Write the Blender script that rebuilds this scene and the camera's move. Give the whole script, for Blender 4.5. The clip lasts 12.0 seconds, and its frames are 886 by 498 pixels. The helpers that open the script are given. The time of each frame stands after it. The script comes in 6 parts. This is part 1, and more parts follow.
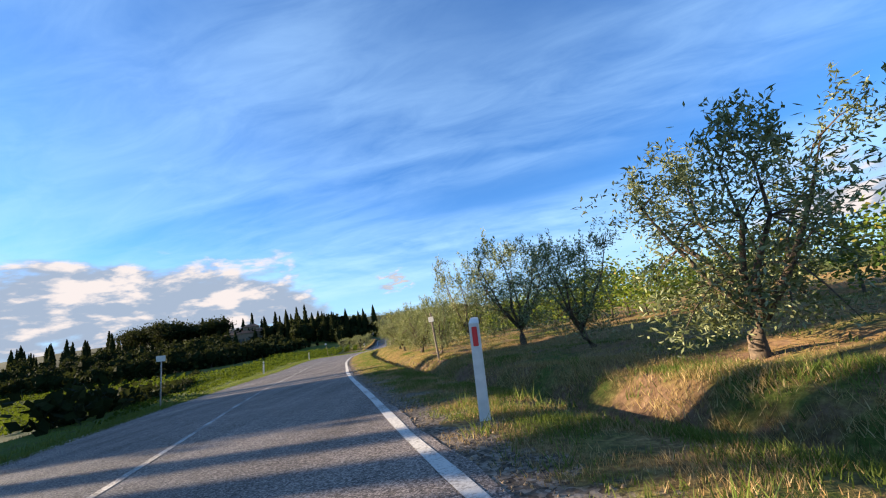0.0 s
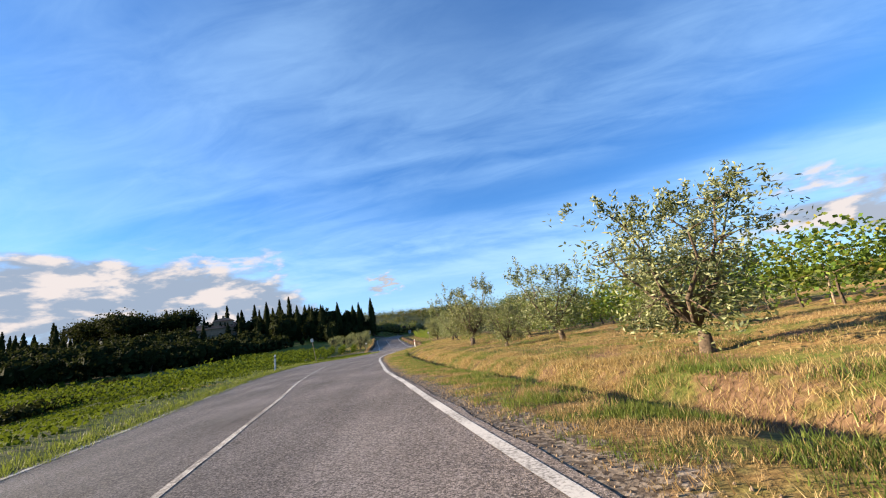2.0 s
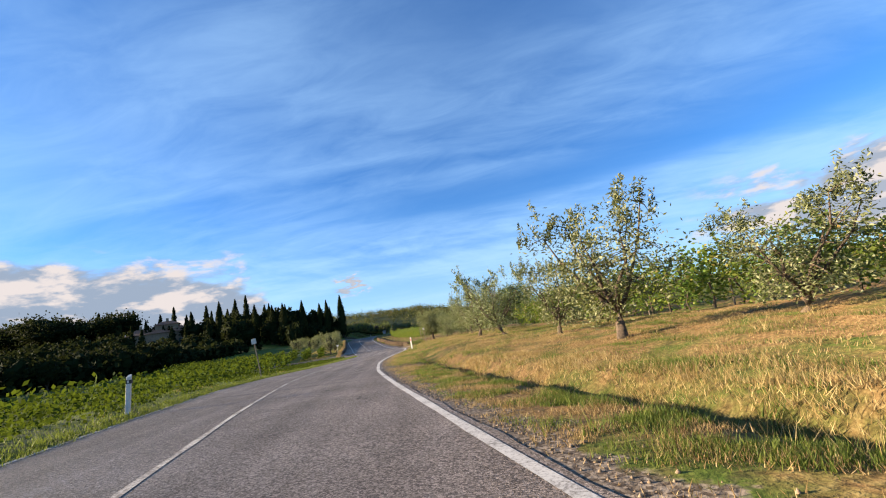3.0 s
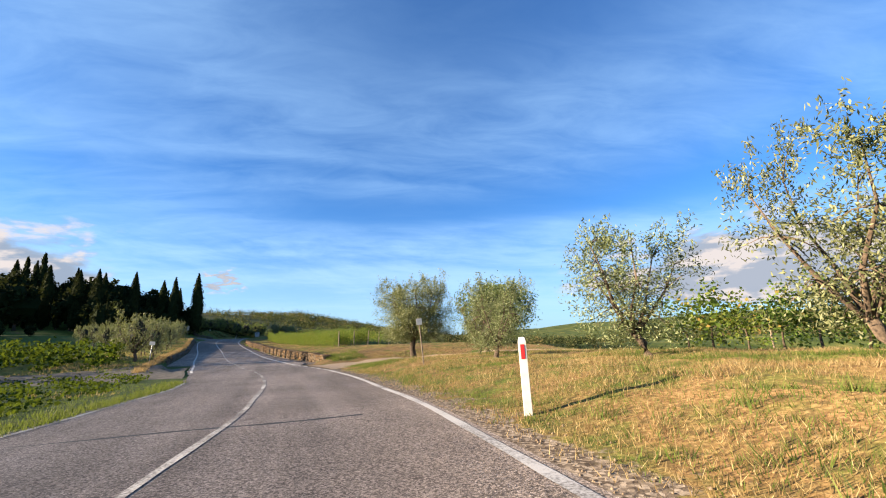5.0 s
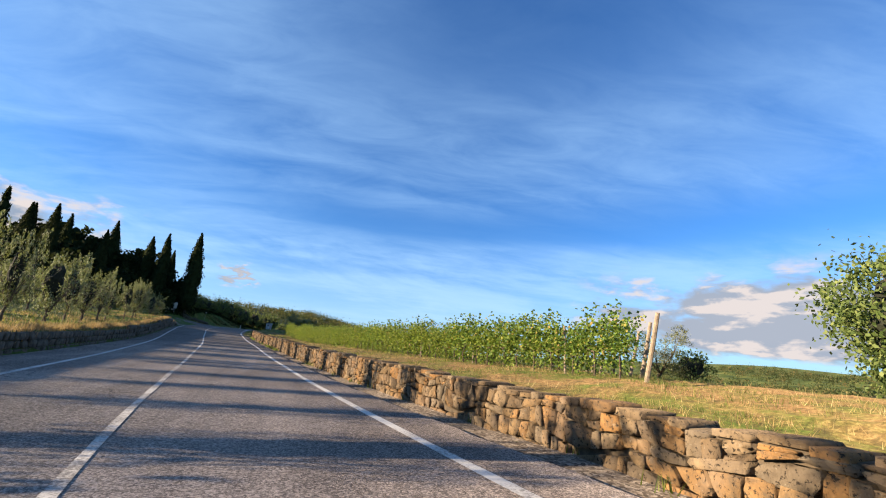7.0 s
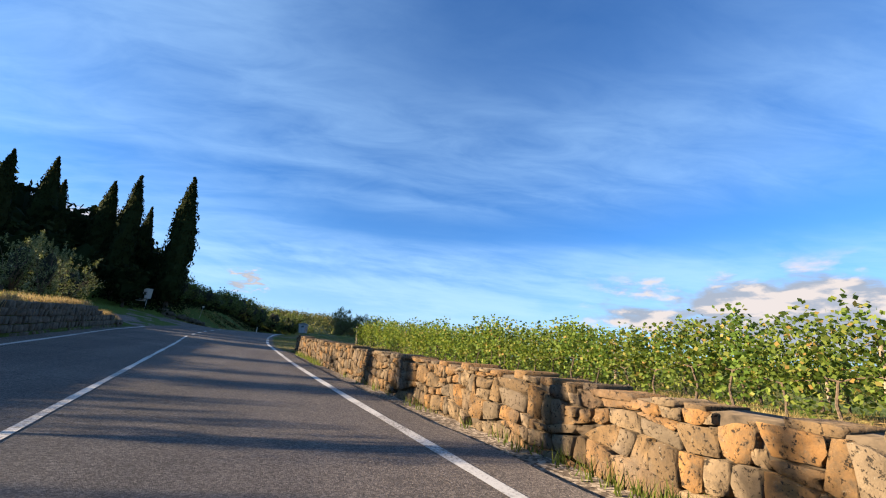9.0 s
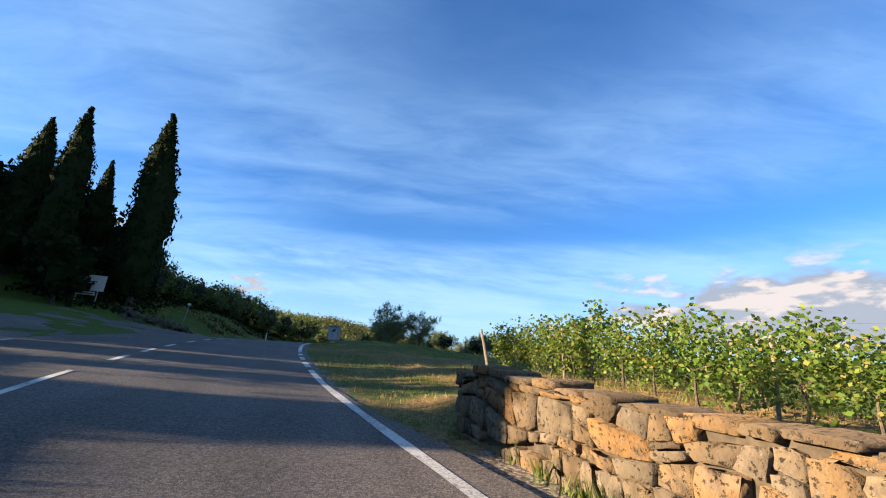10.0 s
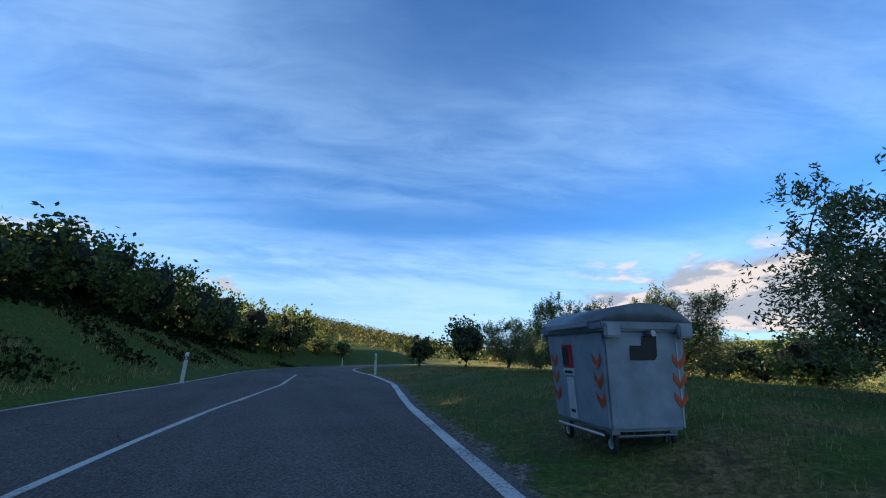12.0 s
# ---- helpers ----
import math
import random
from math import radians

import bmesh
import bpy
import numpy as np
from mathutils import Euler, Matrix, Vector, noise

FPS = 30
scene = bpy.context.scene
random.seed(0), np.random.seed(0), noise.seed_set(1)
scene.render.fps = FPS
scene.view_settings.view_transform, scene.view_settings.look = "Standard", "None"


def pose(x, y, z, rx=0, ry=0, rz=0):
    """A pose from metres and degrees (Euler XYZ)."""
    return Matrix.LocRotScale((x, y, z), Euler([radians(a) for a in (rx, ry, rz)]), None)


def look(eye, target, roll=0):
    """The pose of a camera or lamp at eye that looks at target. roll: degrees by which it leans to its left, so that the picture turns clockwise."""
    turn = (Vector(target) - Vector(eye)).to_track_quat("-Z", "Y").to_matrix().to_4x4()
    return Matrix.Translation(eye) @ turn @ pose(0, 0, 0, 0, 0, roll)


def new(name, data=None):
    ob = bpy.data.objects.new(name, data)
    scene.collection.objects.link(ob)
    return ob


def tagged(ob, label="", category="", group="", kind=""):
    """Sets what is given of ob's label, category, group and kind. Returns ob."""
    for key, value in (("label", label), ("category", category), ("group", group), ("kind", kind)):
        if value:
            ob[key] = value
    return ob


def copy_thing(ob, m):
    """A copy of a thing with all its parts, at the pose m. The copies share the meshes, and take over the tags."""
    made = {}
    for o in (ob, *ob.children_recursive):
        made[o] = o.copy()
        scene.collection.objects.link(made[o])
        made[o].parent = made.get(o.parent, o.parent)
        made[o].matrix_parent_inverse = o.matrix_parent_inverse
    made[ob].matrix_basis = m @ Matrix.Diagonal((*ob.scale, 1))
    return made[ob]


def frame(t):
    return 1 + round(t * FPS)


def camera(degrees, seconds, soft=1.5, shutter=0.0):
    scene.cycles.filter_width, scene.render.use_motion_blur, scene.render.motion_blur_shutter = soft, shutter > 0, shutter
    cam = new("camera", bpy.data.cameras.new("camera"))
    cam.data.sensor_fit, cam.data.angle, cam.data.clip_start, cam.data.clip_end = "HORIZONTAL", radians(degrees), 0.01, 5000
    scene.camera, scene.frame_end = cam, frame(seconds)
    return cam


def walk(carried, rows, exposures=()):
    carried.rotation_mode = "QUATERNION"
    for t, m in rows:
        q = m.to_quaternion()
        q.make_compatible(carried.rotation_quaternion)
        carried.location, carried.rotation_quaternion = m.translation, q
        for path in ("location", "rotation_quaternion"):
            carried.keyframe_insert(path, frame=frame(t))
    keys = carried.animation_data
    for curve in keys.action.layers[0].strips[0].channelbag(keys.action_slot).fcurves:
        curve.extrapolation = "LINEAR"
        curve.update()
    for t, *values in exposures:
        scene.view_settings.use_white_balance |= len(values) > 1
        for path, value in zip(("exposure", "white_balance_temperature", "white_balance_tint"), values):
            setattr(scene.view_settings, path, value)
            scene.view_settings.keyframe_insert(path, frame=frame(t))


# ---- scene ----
cam = camera(92.9, 12.0, soft=1.1)
EYE = 1.09  # camera height over the road
# seconds, place, Euler angles
PATH = [
    (0, 0.000, 0.000, 1.088, 101.14, 9.31, 0.91),
    (0.5, -2.484, 8.083, 1.129, 101.13, 9.43, 0.90),
    (1, -4.966, 16.198, 1.107, 101.25, 9.09, 0.61),
    (1.5, -7.252, 24.500, 1.078, 101.31, 8.64, 0.18),
    (2, -9.463, 32.849, 1.117, 101.37, 8.10, -0.63),
    (2.5, -11.392, 41.302, 1.146, 101.19, 8.05, -2.10),
    (3, -13.027, 49.857, 1.131, 100.85, 9.32, -4.88),
    (3.5, -14.247, 58.515, 1.102, 100.95, 10.12, -8.99),
    (4, -15.340, 67.162, 1.071, 100.59, 9.30, -14.37),
    (4.5, -16.044, 75.826, 1.025, 100.68, 6.83, -19.07),
    (5, -16.084, 84.494, 0.954, 101.95, 2.20, -21.09),
    (5.5, -15.833, 93.170, 0.842, 103.34, -1.85, -21.71),
    (6, -15.838, 101.949, 0.746, 104.17, -4.22, -21.35),
    (6.5, -17.020, 110.696, 0.735, 104.31, -4.57, -20.84),
    (7, -18.159, 119.470, 0.707, 104.36, -4.45, -20.57),
    (7.5, -19.604, 128.265, 0.767, 104.18, -4.20, -21.14),
    (8, -20.563, 137.123, 0.898, 104.20, -4.20, -20.47),
    (8.5, -21.319, 145.990, 1.102, 104.35, -4.20, -19.62),
    (9, -22.041, 154.837, 1.382, 104.64, -3.94, -19.37),
    (9.5, -23.017, 163.624, 1.734, 104.71, -3.68, -19.18),
    (10, -23.953, 172.383, 2.115, 104.72, -2.91, -18.82),
    (10.5, -24.683, 181.034, 2.593, 104.71, -1.87, -18.85),
    (11, -25.049, 189.566, 3.162, 104.60, -1.07, -19.32),
    (11.5, -24.885, 197.898, 3.638, 104.38, -0.56, -20.10),
    (12, -24.525, 206.181, 3.960, 103.99, -0.26, -21.51),
]
walk(cam, [(r[0], pose(*r[1:])) for r in PATH], exposures=[(0.0, 2.22), (1.5, 2.2), (2.5, 2.05), (5.0, 2.1), (6.5, 2.0), (9.0, 2.1), (10.5, 2.17), (11.5, 2.15), (12.0, 2.1)])

# ---- sky and sun ----
SUN_AZ, SUN_EL = -83.0, 14.0  # degrees: clockwise from +y, above the horizon
to_sun = Vector((math.sin(radians(SUN_AZ)) * math.cos(radians(SUN_EL)), math.cos(radians(SUN_AZ)) * math.cos(radians(SUN_EL)), math.sin(radians(SUN_EL))))
sun_data = bpy.data.lights.new("sun", "SUN")
sun_data.energy, sun_data.angle, sun_data.color = 5.0, radians(0.55), (1.0, 0.80, 0.56)
sun = new("sun", sun_data)
sun.matrix_world = look(to_sun * 200, (0, 0, 0))

world = bpy.data.worlds.new("sky")
scene.world = world
world.use_nodes = True


class Nodes:
    """Short hand for building node trees."""

    def __init__(self, tree):
        self.tree = tree
        tree.nodes.clear()

    def add(self, kind, ins=None, **props):
        n = self.tree.nodes.new(kind)
        for k, v in props.items():
            setattr_node(n, k, v)
        for k, v in (ins or {}).items():
            sock = n.inputs[k]
            if isinstance(v, bpy.types.NodeSocket):
                self.tree.links.new(v, sock)
            else:
                sock.default_value = v
        return n

    def math(self, op, a, b=0.0, clamp=False):
        return self.add("ShaderNodeMath", {0: a, 1: b}, operation=op, use_clamp=clamp).outputs[0]

    def ramp(self, fac, stops, mode="LINEAR"):
        n = self.add("ShaderNodeValToRGB", {0: fac})
        r = n.color_ramp
        r.interpolation = mode
        while len(r.elements) < len(stops):
            r.elements.new(0.5)
        for e, (p, c) in zip(r.elements, stops):
            e.position = p
            e.color = c if len(c) == 4 else (*c, 1)
        return n.outputs[0]

    def fade(self, v, a, b):
        return self.add("ShaderNodeMapRange", {0: v, 1: a, 2: b, 3: 0.0, 4: 1.0}, interpolation_type="SMOOTHSTEP").outputs[0]

    def noise(self, vec, scale, detail=4.0, rough=0.55, dist=0.0):
        return self.add("ShaderNodeTexNoise", {"Vector": vec, "Scale": scale, "Detail": detail, "Roughness": rough, "Distortion": dist}).outputs[0]

    def mix(self, fac, a, b, blend="MIX"):
        n = self.add("ShaderNodeMix", None, data_type="RGBA", blend_type=blend)
        for i, v in ((0, fac), (6, a), (7, b)):
            if isinstance(v, bpy.types.NodeSocket):
                self.tree.links.new(v, n.inputs[i])
            else:
                n.inputs[i].default_value = v if i == 0 else (*v, 1)[:4]
        return n.outputs[2]


def setattr_node(n, k, v):
    if k == "operation":
        n.operation = v
    elif k == "use_clamp":
        n.use_clamp = v
    elif k == "interpolation_type":
        n.interpolation_type = v
    elif k == "data_type":
        n.data_type = v
    elif k == "blend_type":
        n.blend_type = v
    elif k == "feature":
        n.feature = v
    elif k == "sky_type":
        n.sky_type = v
    elif k == "attribute_name":
        n.attribute_name = v


def build_sky():
    n = Nodes(world.node_tree)
    sky = n.add("ShaderNodeTexSky", None, sky_type="NISHITA")
    sky.sun_disc = False
    sky.sun_elevation, sky.sun_rotation = radians(SUN_EL), radians(SUN_AZ)
    sky.altitude, sky.air_density, sky.dust_density, sky.ozone_density = 300, 1.0, 0.6, 2.5
    g = n.add("ShaderNodeTexCoord").outputs["Generated"]
    sep = n.add("ShaderNodeSeparateXYZ", {0: g})
    x, y, z = sep.outputs
    zc = n.math("MAXIMUM", z, 0.02)
    # high thin cloud: streaks in a layer overhead, drawn out from left to right
    inv = n.math("DIVIDE", 1.0, n.math("ADD", zc, 0.12))
    u, v = n.math("MULTIPLY", x, inv), n.math("MULTIPLY", y, inv)
    layer = n.add("ShaderNodeCombineXYZ", {0: n.math("MULTIPLY", u, 0.16), 1: n.math("ADD", v, n.math("MULTIPLY", u, 0.10)), 2: 0.0}).outputs[0]
    broad = n.noise(layer, 1.25, 3.0, 0.42, 0.5)
    fine = n.noise(layer, 7.0, 4.0, 0.55, 0.3)
    cirrus = n.math("ADD", n.math("MULTIPLY", broad, 0.95), n.math("MULTIPLY", fine, 0.10))
    wisp = n.math("MULTIPLY", n.fade(z, 0.05, 0.12), n.math("SUBTRACT", 1.0, n.fade(z, 0.19, 0.27)))
    drawn = n.add("ShaderNodeCombineXYZ", {0: n.math("MULTIPLY", x, 4.0), 1: n.math("MULTIPLY", y, 2.0), 2: n.math("ADD", n.math("MULTIPLY", z, 18.0), n.math("MULTIPLY", x, 2.5))}).outputs[0]
    cirrus = n.math("ADD", cirrus, n.math("MULTIPLY", wisp, n.math("MULTIPLY", n.math("SUBTRACT", n.noise(drawn, 1.3, 5.0, 0.6, 0.35), 0.40), 0.9)))
    az0 = n.math("ARCTAN2", x, y)
    # clearer, deeper blue high ahead and in a level streak lower down
    clear = n.math("MULTIPLY", n.fade(z, 0.46, 0.64), n.math("MULTIPLY", n.fade(az0, -0.35, 0.35), n.math("SUBTRACT", 1.0, n.fade(az0, 0.75, 1.35))))
    rift_z = n.math("ADD", z, n.math("MULTIPLY", n.math("SUBTRACT", n.noise(layer, 0.8, 3.0, 0.5), 0.5), 0.07))
    rift = n.math("MULTIPLY", n.math("MULTIPLY", n.fade(rift_z, 0.245, 0.285), n.math("SUBTRACT", 1.0, n.fade(rift_z, 0.30, 0.37))), n.fade(az0, -0.25, 0.1))
    ripple = n.noise(n.add("ShaderNodeCombineXYZ", {0: n.math("MULTIPLY", u, 0.45), 1: n.math("ADD", v, n.math("MULTIPLY", u, 0.22)), 2: 0.0}).outputs[0], 5.5, 5.0, 0.62, 0.6)
    cirrus = n.math("ADD", cirrus, n.math("MULTIPLY", n.math("SUBTRACT", ripple, 0.5), 0.34))
    cirrus = n.math("MULTIPLY", n.fade(cirrus, 0.30, 0.84), 0.58)
    cirrus = n.math("MULTIPLY", cirrus, n.math("SUBTRACT", 1.0, n.math("MULTIPLY", clear, 0.8)))
    cirrus = n.math("MULTIPLY", cirrus, n.math("SUBTRACT", 1.0, n.math("MULTIPLY", rift, 0.85)))
    cirrus = n.math("MULTIPLY", cirrus, n.fade(z, -0.02, 0.10))
    hazy = n.math("SUBTRACT", 1.0, n.fade(z, 0.0, 0.30))
    base = n.mix(1.0, sky.outputs[0], (SKY_R, SKY_G, SKY_B), "MULTIPLY")
    col = n.mix(cirrus, base, (2.6, 4.2, 6.2))
    col = n.mix(n.math("MULTIPLY", hazy, 0.5), col, (3.4, 4.6, 6.0))
    # heaped cloud low over the horizon, in two banks
    az = n.math("ARCTAN2", x, y)
    cu = n.add("ShaderNodeCombineXYZ", {0: n.math("MULTIPLY", az, 1.0), 1: n.math("MULTIPLY", z, 2.6), 2: 0.0}).outputs[0]
    puff = n.noise(cu, 9.0, 7.0, 0.55, 0.15)
    lee = n.noise(n.add("ShaderNodeVectorMath", {0: cu, 1: (0.035, -0.045, 0.0)}, operation="ADD").outputs[0], 9.0, 7.0, 0.55, 0.15)
    low = n.noise(cu, 3.2, 2.0, 0.5)

    def band(v, a, b, c, d):
        return n.math("MULTIPLY", n.fade(v, a, b), n.math("SUBTRACT", 1.0, n.fade(v, c, d)))

    left = n.math("MULTIPLY", band(az, -1.6, -1.2, -0.40, -0.22), band(z, 0.03, 0.11, 0.13, 0.27))
    right = n.math("MULTIPLY", band(az, 0.55, 1.0, 1.7, 2.0), band(z, 0.02, 0.08, 0.11, 0.25))
    small = n.math("MULTIPLY", band(az, -0.165, -0.12, -0.10, -0.045), band(z, 0.100, 0.13, 0.14, 0.170))
    small = n.math("MULTIPLY", small, n.fade(n.noise(cu, 26.0, 5.0, 0.6, 0.4), 0.36, 0.62))
    mask = n.math("MAXIMUM", n.math("MAXIMUM", left, right), small)
    body = n.math("ADD", n.math("MULTIPLY", n.math("SUBTRACT", puff, 0.5), 1.5), n.math("MULTIPLY", n.math("SUBTRACT", low, 0.5), 0.7))
    dens = n.math("MULTIPLY", n.fade(n.math("ADD", n.math("MULTIPLY", mask, 0.62), body), 0.10, 0.40), n.fade(mask, 0.0, 0.25))
    relief = n.math("MULTIPLY", n.math("SUBTRACT", puff, lee), 2.8)
    lit = n.fade(n.math("ADD", n.math("MULTIPLY", relief, 1.5), n.math("ADD", n.math("MULTIPLY", n.math("SUBTRACT", puff, 0.5), 1.6), n.math("MULTIPLY", z, 2.6))), 0.24, 1.0)
    lit = n.math("MAXIMUM", lit, n.math("MULTIPLY", small, 0.6))
    lit = n.math("ADD", lit, n.math("MULTIPLY", right, 0.2), True)
    cloud = n.mix(lit, (1.75, 2.15, 2.8), (4.2, 3.8, 3.7))
    col = n.mix(dens, col, cloud)
    bg = n.add("ShaderNodeBackground", {0: col, 1: SKY_STRENGTH})
    n.tree.links.new(bg.outputs[0], n.add("ShaderNodeOutputWorld").inputs[0])


SKY_R, SKY_G, SKY_B, SKY_STRENGTH = 0.36, 0.74, 1.2, 0.05
build_sky()

# ---- materials ----
def material(name):
    m = bpy.data.materials.new(name)
    m.use_nodes = True
    return m, Nodes(m.node_tree)


def finish(n, colour, rough=0.9, bump=None, strength=0.4, distance=0.02, spec=0.3, metallic=0.0, sub=None, normal_in=None):
    ins = {"Base Color": colour if isinstance(colour, bpy.types.NodeSocket) else (*colour, 1), "Roughness": rough, "Specular IOR Level": spec, "Metallic": metallic}
    if rough >= 0.85 and sub is None:
        ins["Diffuse Roughness"] = 1.0
    b = n.add("ShaderNodeBsdfPrincipled", ins)
    if bump is not None:
        bn = n.add("ShaderNodeBump", {"Height": bump, "Strength": strength, "Distance": distance})
        n.tree.links.new(bn.outputs[0], b.inputs["Normal"])
    out = n.add("ShaderNodeOutputMaterial")
    shader = b.outputs[0]
    if sub is not None:
        t = n.add("ShaderNodeBsdfTranslucent", {0: sub})
        ms = n.add("ShaderNodeMixShader", {0: 0.35, 1: shader, 2: t.outputs[0]})
        shader = ms.outputs[0]
    n.tree.links.new(shader, out.inputs[0])


def where(n):
    return n.add("ShaderNodeNewGeometry").outputs["Position"]


def simple(name, colour, rough=0.6, vary=0.12, scale=6.0, metallic=0.0, spec=0.4, bump=0.15):
    m, n = material(name)
    p = n.add("ShaderNodeTexCoord").outputs["Object"]
    a = n.noise(p, scale, 5.0, 0.6)
    dark = tuple(c * (1 - vary * 2) for c in colour)
    light = tuple(min(1, c * (1 + vary)) for c in colour)
    col = n.ramp(a, [(0.3, dark), (0.65, light)])
    finish(n, col, rough, n.noise(p, scale * 8, 3.0), bump, 0.01, spec, metallic)
    return m


def leaf_material(name, stops, rough=0.6, sub=(0.2, 0.25, 0.05), tree_vary=0.25, spec=0.18, stand=0.0):
    """Leaves that differ from one another and from tree to tree."""
    m, n = material(name)
    g = n.add("ShaderNodeNewGeometry")
    rnd = g.outputs["Random Per Island"]
    ob = n.add("ShaderNodeObjectInfo").outputs["Random"]
    col = n.ramp(rnd, stops)
    hsv = n.add("ShaderNodeHueSaturation", {"Hue": n.math("ADD", 0.485, n.math("MULTIPLY", ob, 0.03)), "Saturation": 1.0,
                                           "Value": n.math("ADD", 1 - tree_vary / 2, n.math("MULTIPLY", ob, tree_vary)), "Color": col})
    col = hsv.outputs[0]
    if stand:
        # kinds of tree standing side by side; the near-black also paints shaded gaps
        kind = n.noise(where(n), stand, 3.0, 0.6)
        col = n.mix(n.fade(kind, 0.44, 0.52), (0.012, 0.020, 0.008), col)
        col = n.mix(n.math("MULTIPLY", n.fade(n.noise(where(n), stand * 0.6, 2.0, 0.5), 0.58, 0.64), 0.55), col, (0.20, 0.13, 0.06))
    finish(n, col, rough, None, spec=spec, sub=(*sub, 1))
    return m


def asphalt_material():
    m, n = material("asphalt")
    p = where(n)
    grit = n.noise(p, 85.0, 3.0, 0.7)
    chips = n.add("ShaderNodeTexVoronoi", {"Vector": p, "Scale": 60.0}).outputs[1]
    chip = n.add("ShaderNodeSeparateColor", {0: chips}).outputs[0]
    patch = n.noise(p, 0.35, 4.0, 0.55)
    streak_v = n.add("ShaderNodeMapping", {"Vector": p, "Scale": (1.0, 0.06, 1.0)}).outputs[0]
    streak = n.noise(streak_v, 1.6, 3.0, 0.5)
    tone = n.math("ADD", n.math("ADD", n.math("MULTIPLY", n.math("SUBTRACT", grit, 0.115), 0.65), n.math("MULTIPLY", n.math("SUBTRACT", chip, 0.5), 0.36)), n.math("ADD", n.math("MULTIPLY", patch, 0.3), n.math("MULTIPLY", streak, 0.25)))
    col = n.ramp(tone, [(0.28, (0.044, 0.037, 0.032)), (0.44, (0.122, 0.100, 0.088)), (0.58, (0.228, 0.188, 0.164)), (0.78, (0.46, 0.385, 0.335))])
    vor = n.add("ShaderNodeTexVoronoi", {"Vector": n.add("ShaderNodeVectorMath", {0: p, 1: n.add("ShaderNodeTexNoise", {"Vector": p, "Scale": 1.5}).outputs[1]}, operation="ADD").outputs[0], "Scale": 0.45}, feature="DISTANCE_TO_EDGE").outputs[0]
    # darker tone from about y 150 onwards
    darker_far = n.fade(n.math("ADD", n.add("ShaderNodeSeparateXYZ", {0: p}).outputs[1], n.math("MULTIPLY", patch, 6.0)), 146.0, 162.0)
    col = n.mix(n.math("MULTIPLY", darker_far, 0.62), col, (0.055, 0.048, 0.045))
    crack = n.math("MULTIPLY", n.math("SUBTRACT", 1.0, n.fade(vor, 0.0, 0.010)), n.fade(n.noise(p, 0.22, 2.0), 0.56, 0.64))
    col = n.mix(n.math("MULTIPLY", crack, 0.75), col, (0.0132, 0.0132, 0.0132))
    fine_v = n.add("ShaderNodeVectorMath", {0: p, 1: n.add("ShaderNodeTexNoise", {"Vector": p, "Scale": 4.0}).outputs[1]}, operation="ADD").outputs[0]
    web = n.add("ShaderNodeTexVoronoi", {"Vector": fine_v, "Scale": 2.6}, feature="DISTANCE_TO_EDGE").outputs[0]
    worn = n.fade(n.noise(p, 0.16, 3.0, 0.6), 0.54, 0.64)
    col = n.mix(n.math("MULTIPLY", n.math("MULTIPLY", n.math("SUBTRACT", 1.0, n.fade(web, 0.0, 0.045)), worn), 0.6), col, (0.022, 0.02, 0.018))
    finish(n, col, 0.88, n.math("ADD", n.noise(p, 90.0, 2.0, 0.7), n.math("MULTIPLY", chip, 0.5)), 0.9, 0.012, 0.2)
    return m


def paint_material(name, lo, hi):
    m, n = material(name)
    p = where(n)
    wear = n.fade(n.math("ADD", n.math("MULTIPLY", n.noise(p, 30.0, 4.0, 0.7), 0.7), n.math("MULTIPLY", n.noise(p, 1.1, 3.0), 0.5)), lo, hi)
    col = n.mix(wear, (0.50, 0.475, 0.435), (0.12, 0.105, 0.095))
    finish(n, col, 0.75, n.noise(p, 80.0, 2.0), 0.3, 0.006)
    return m


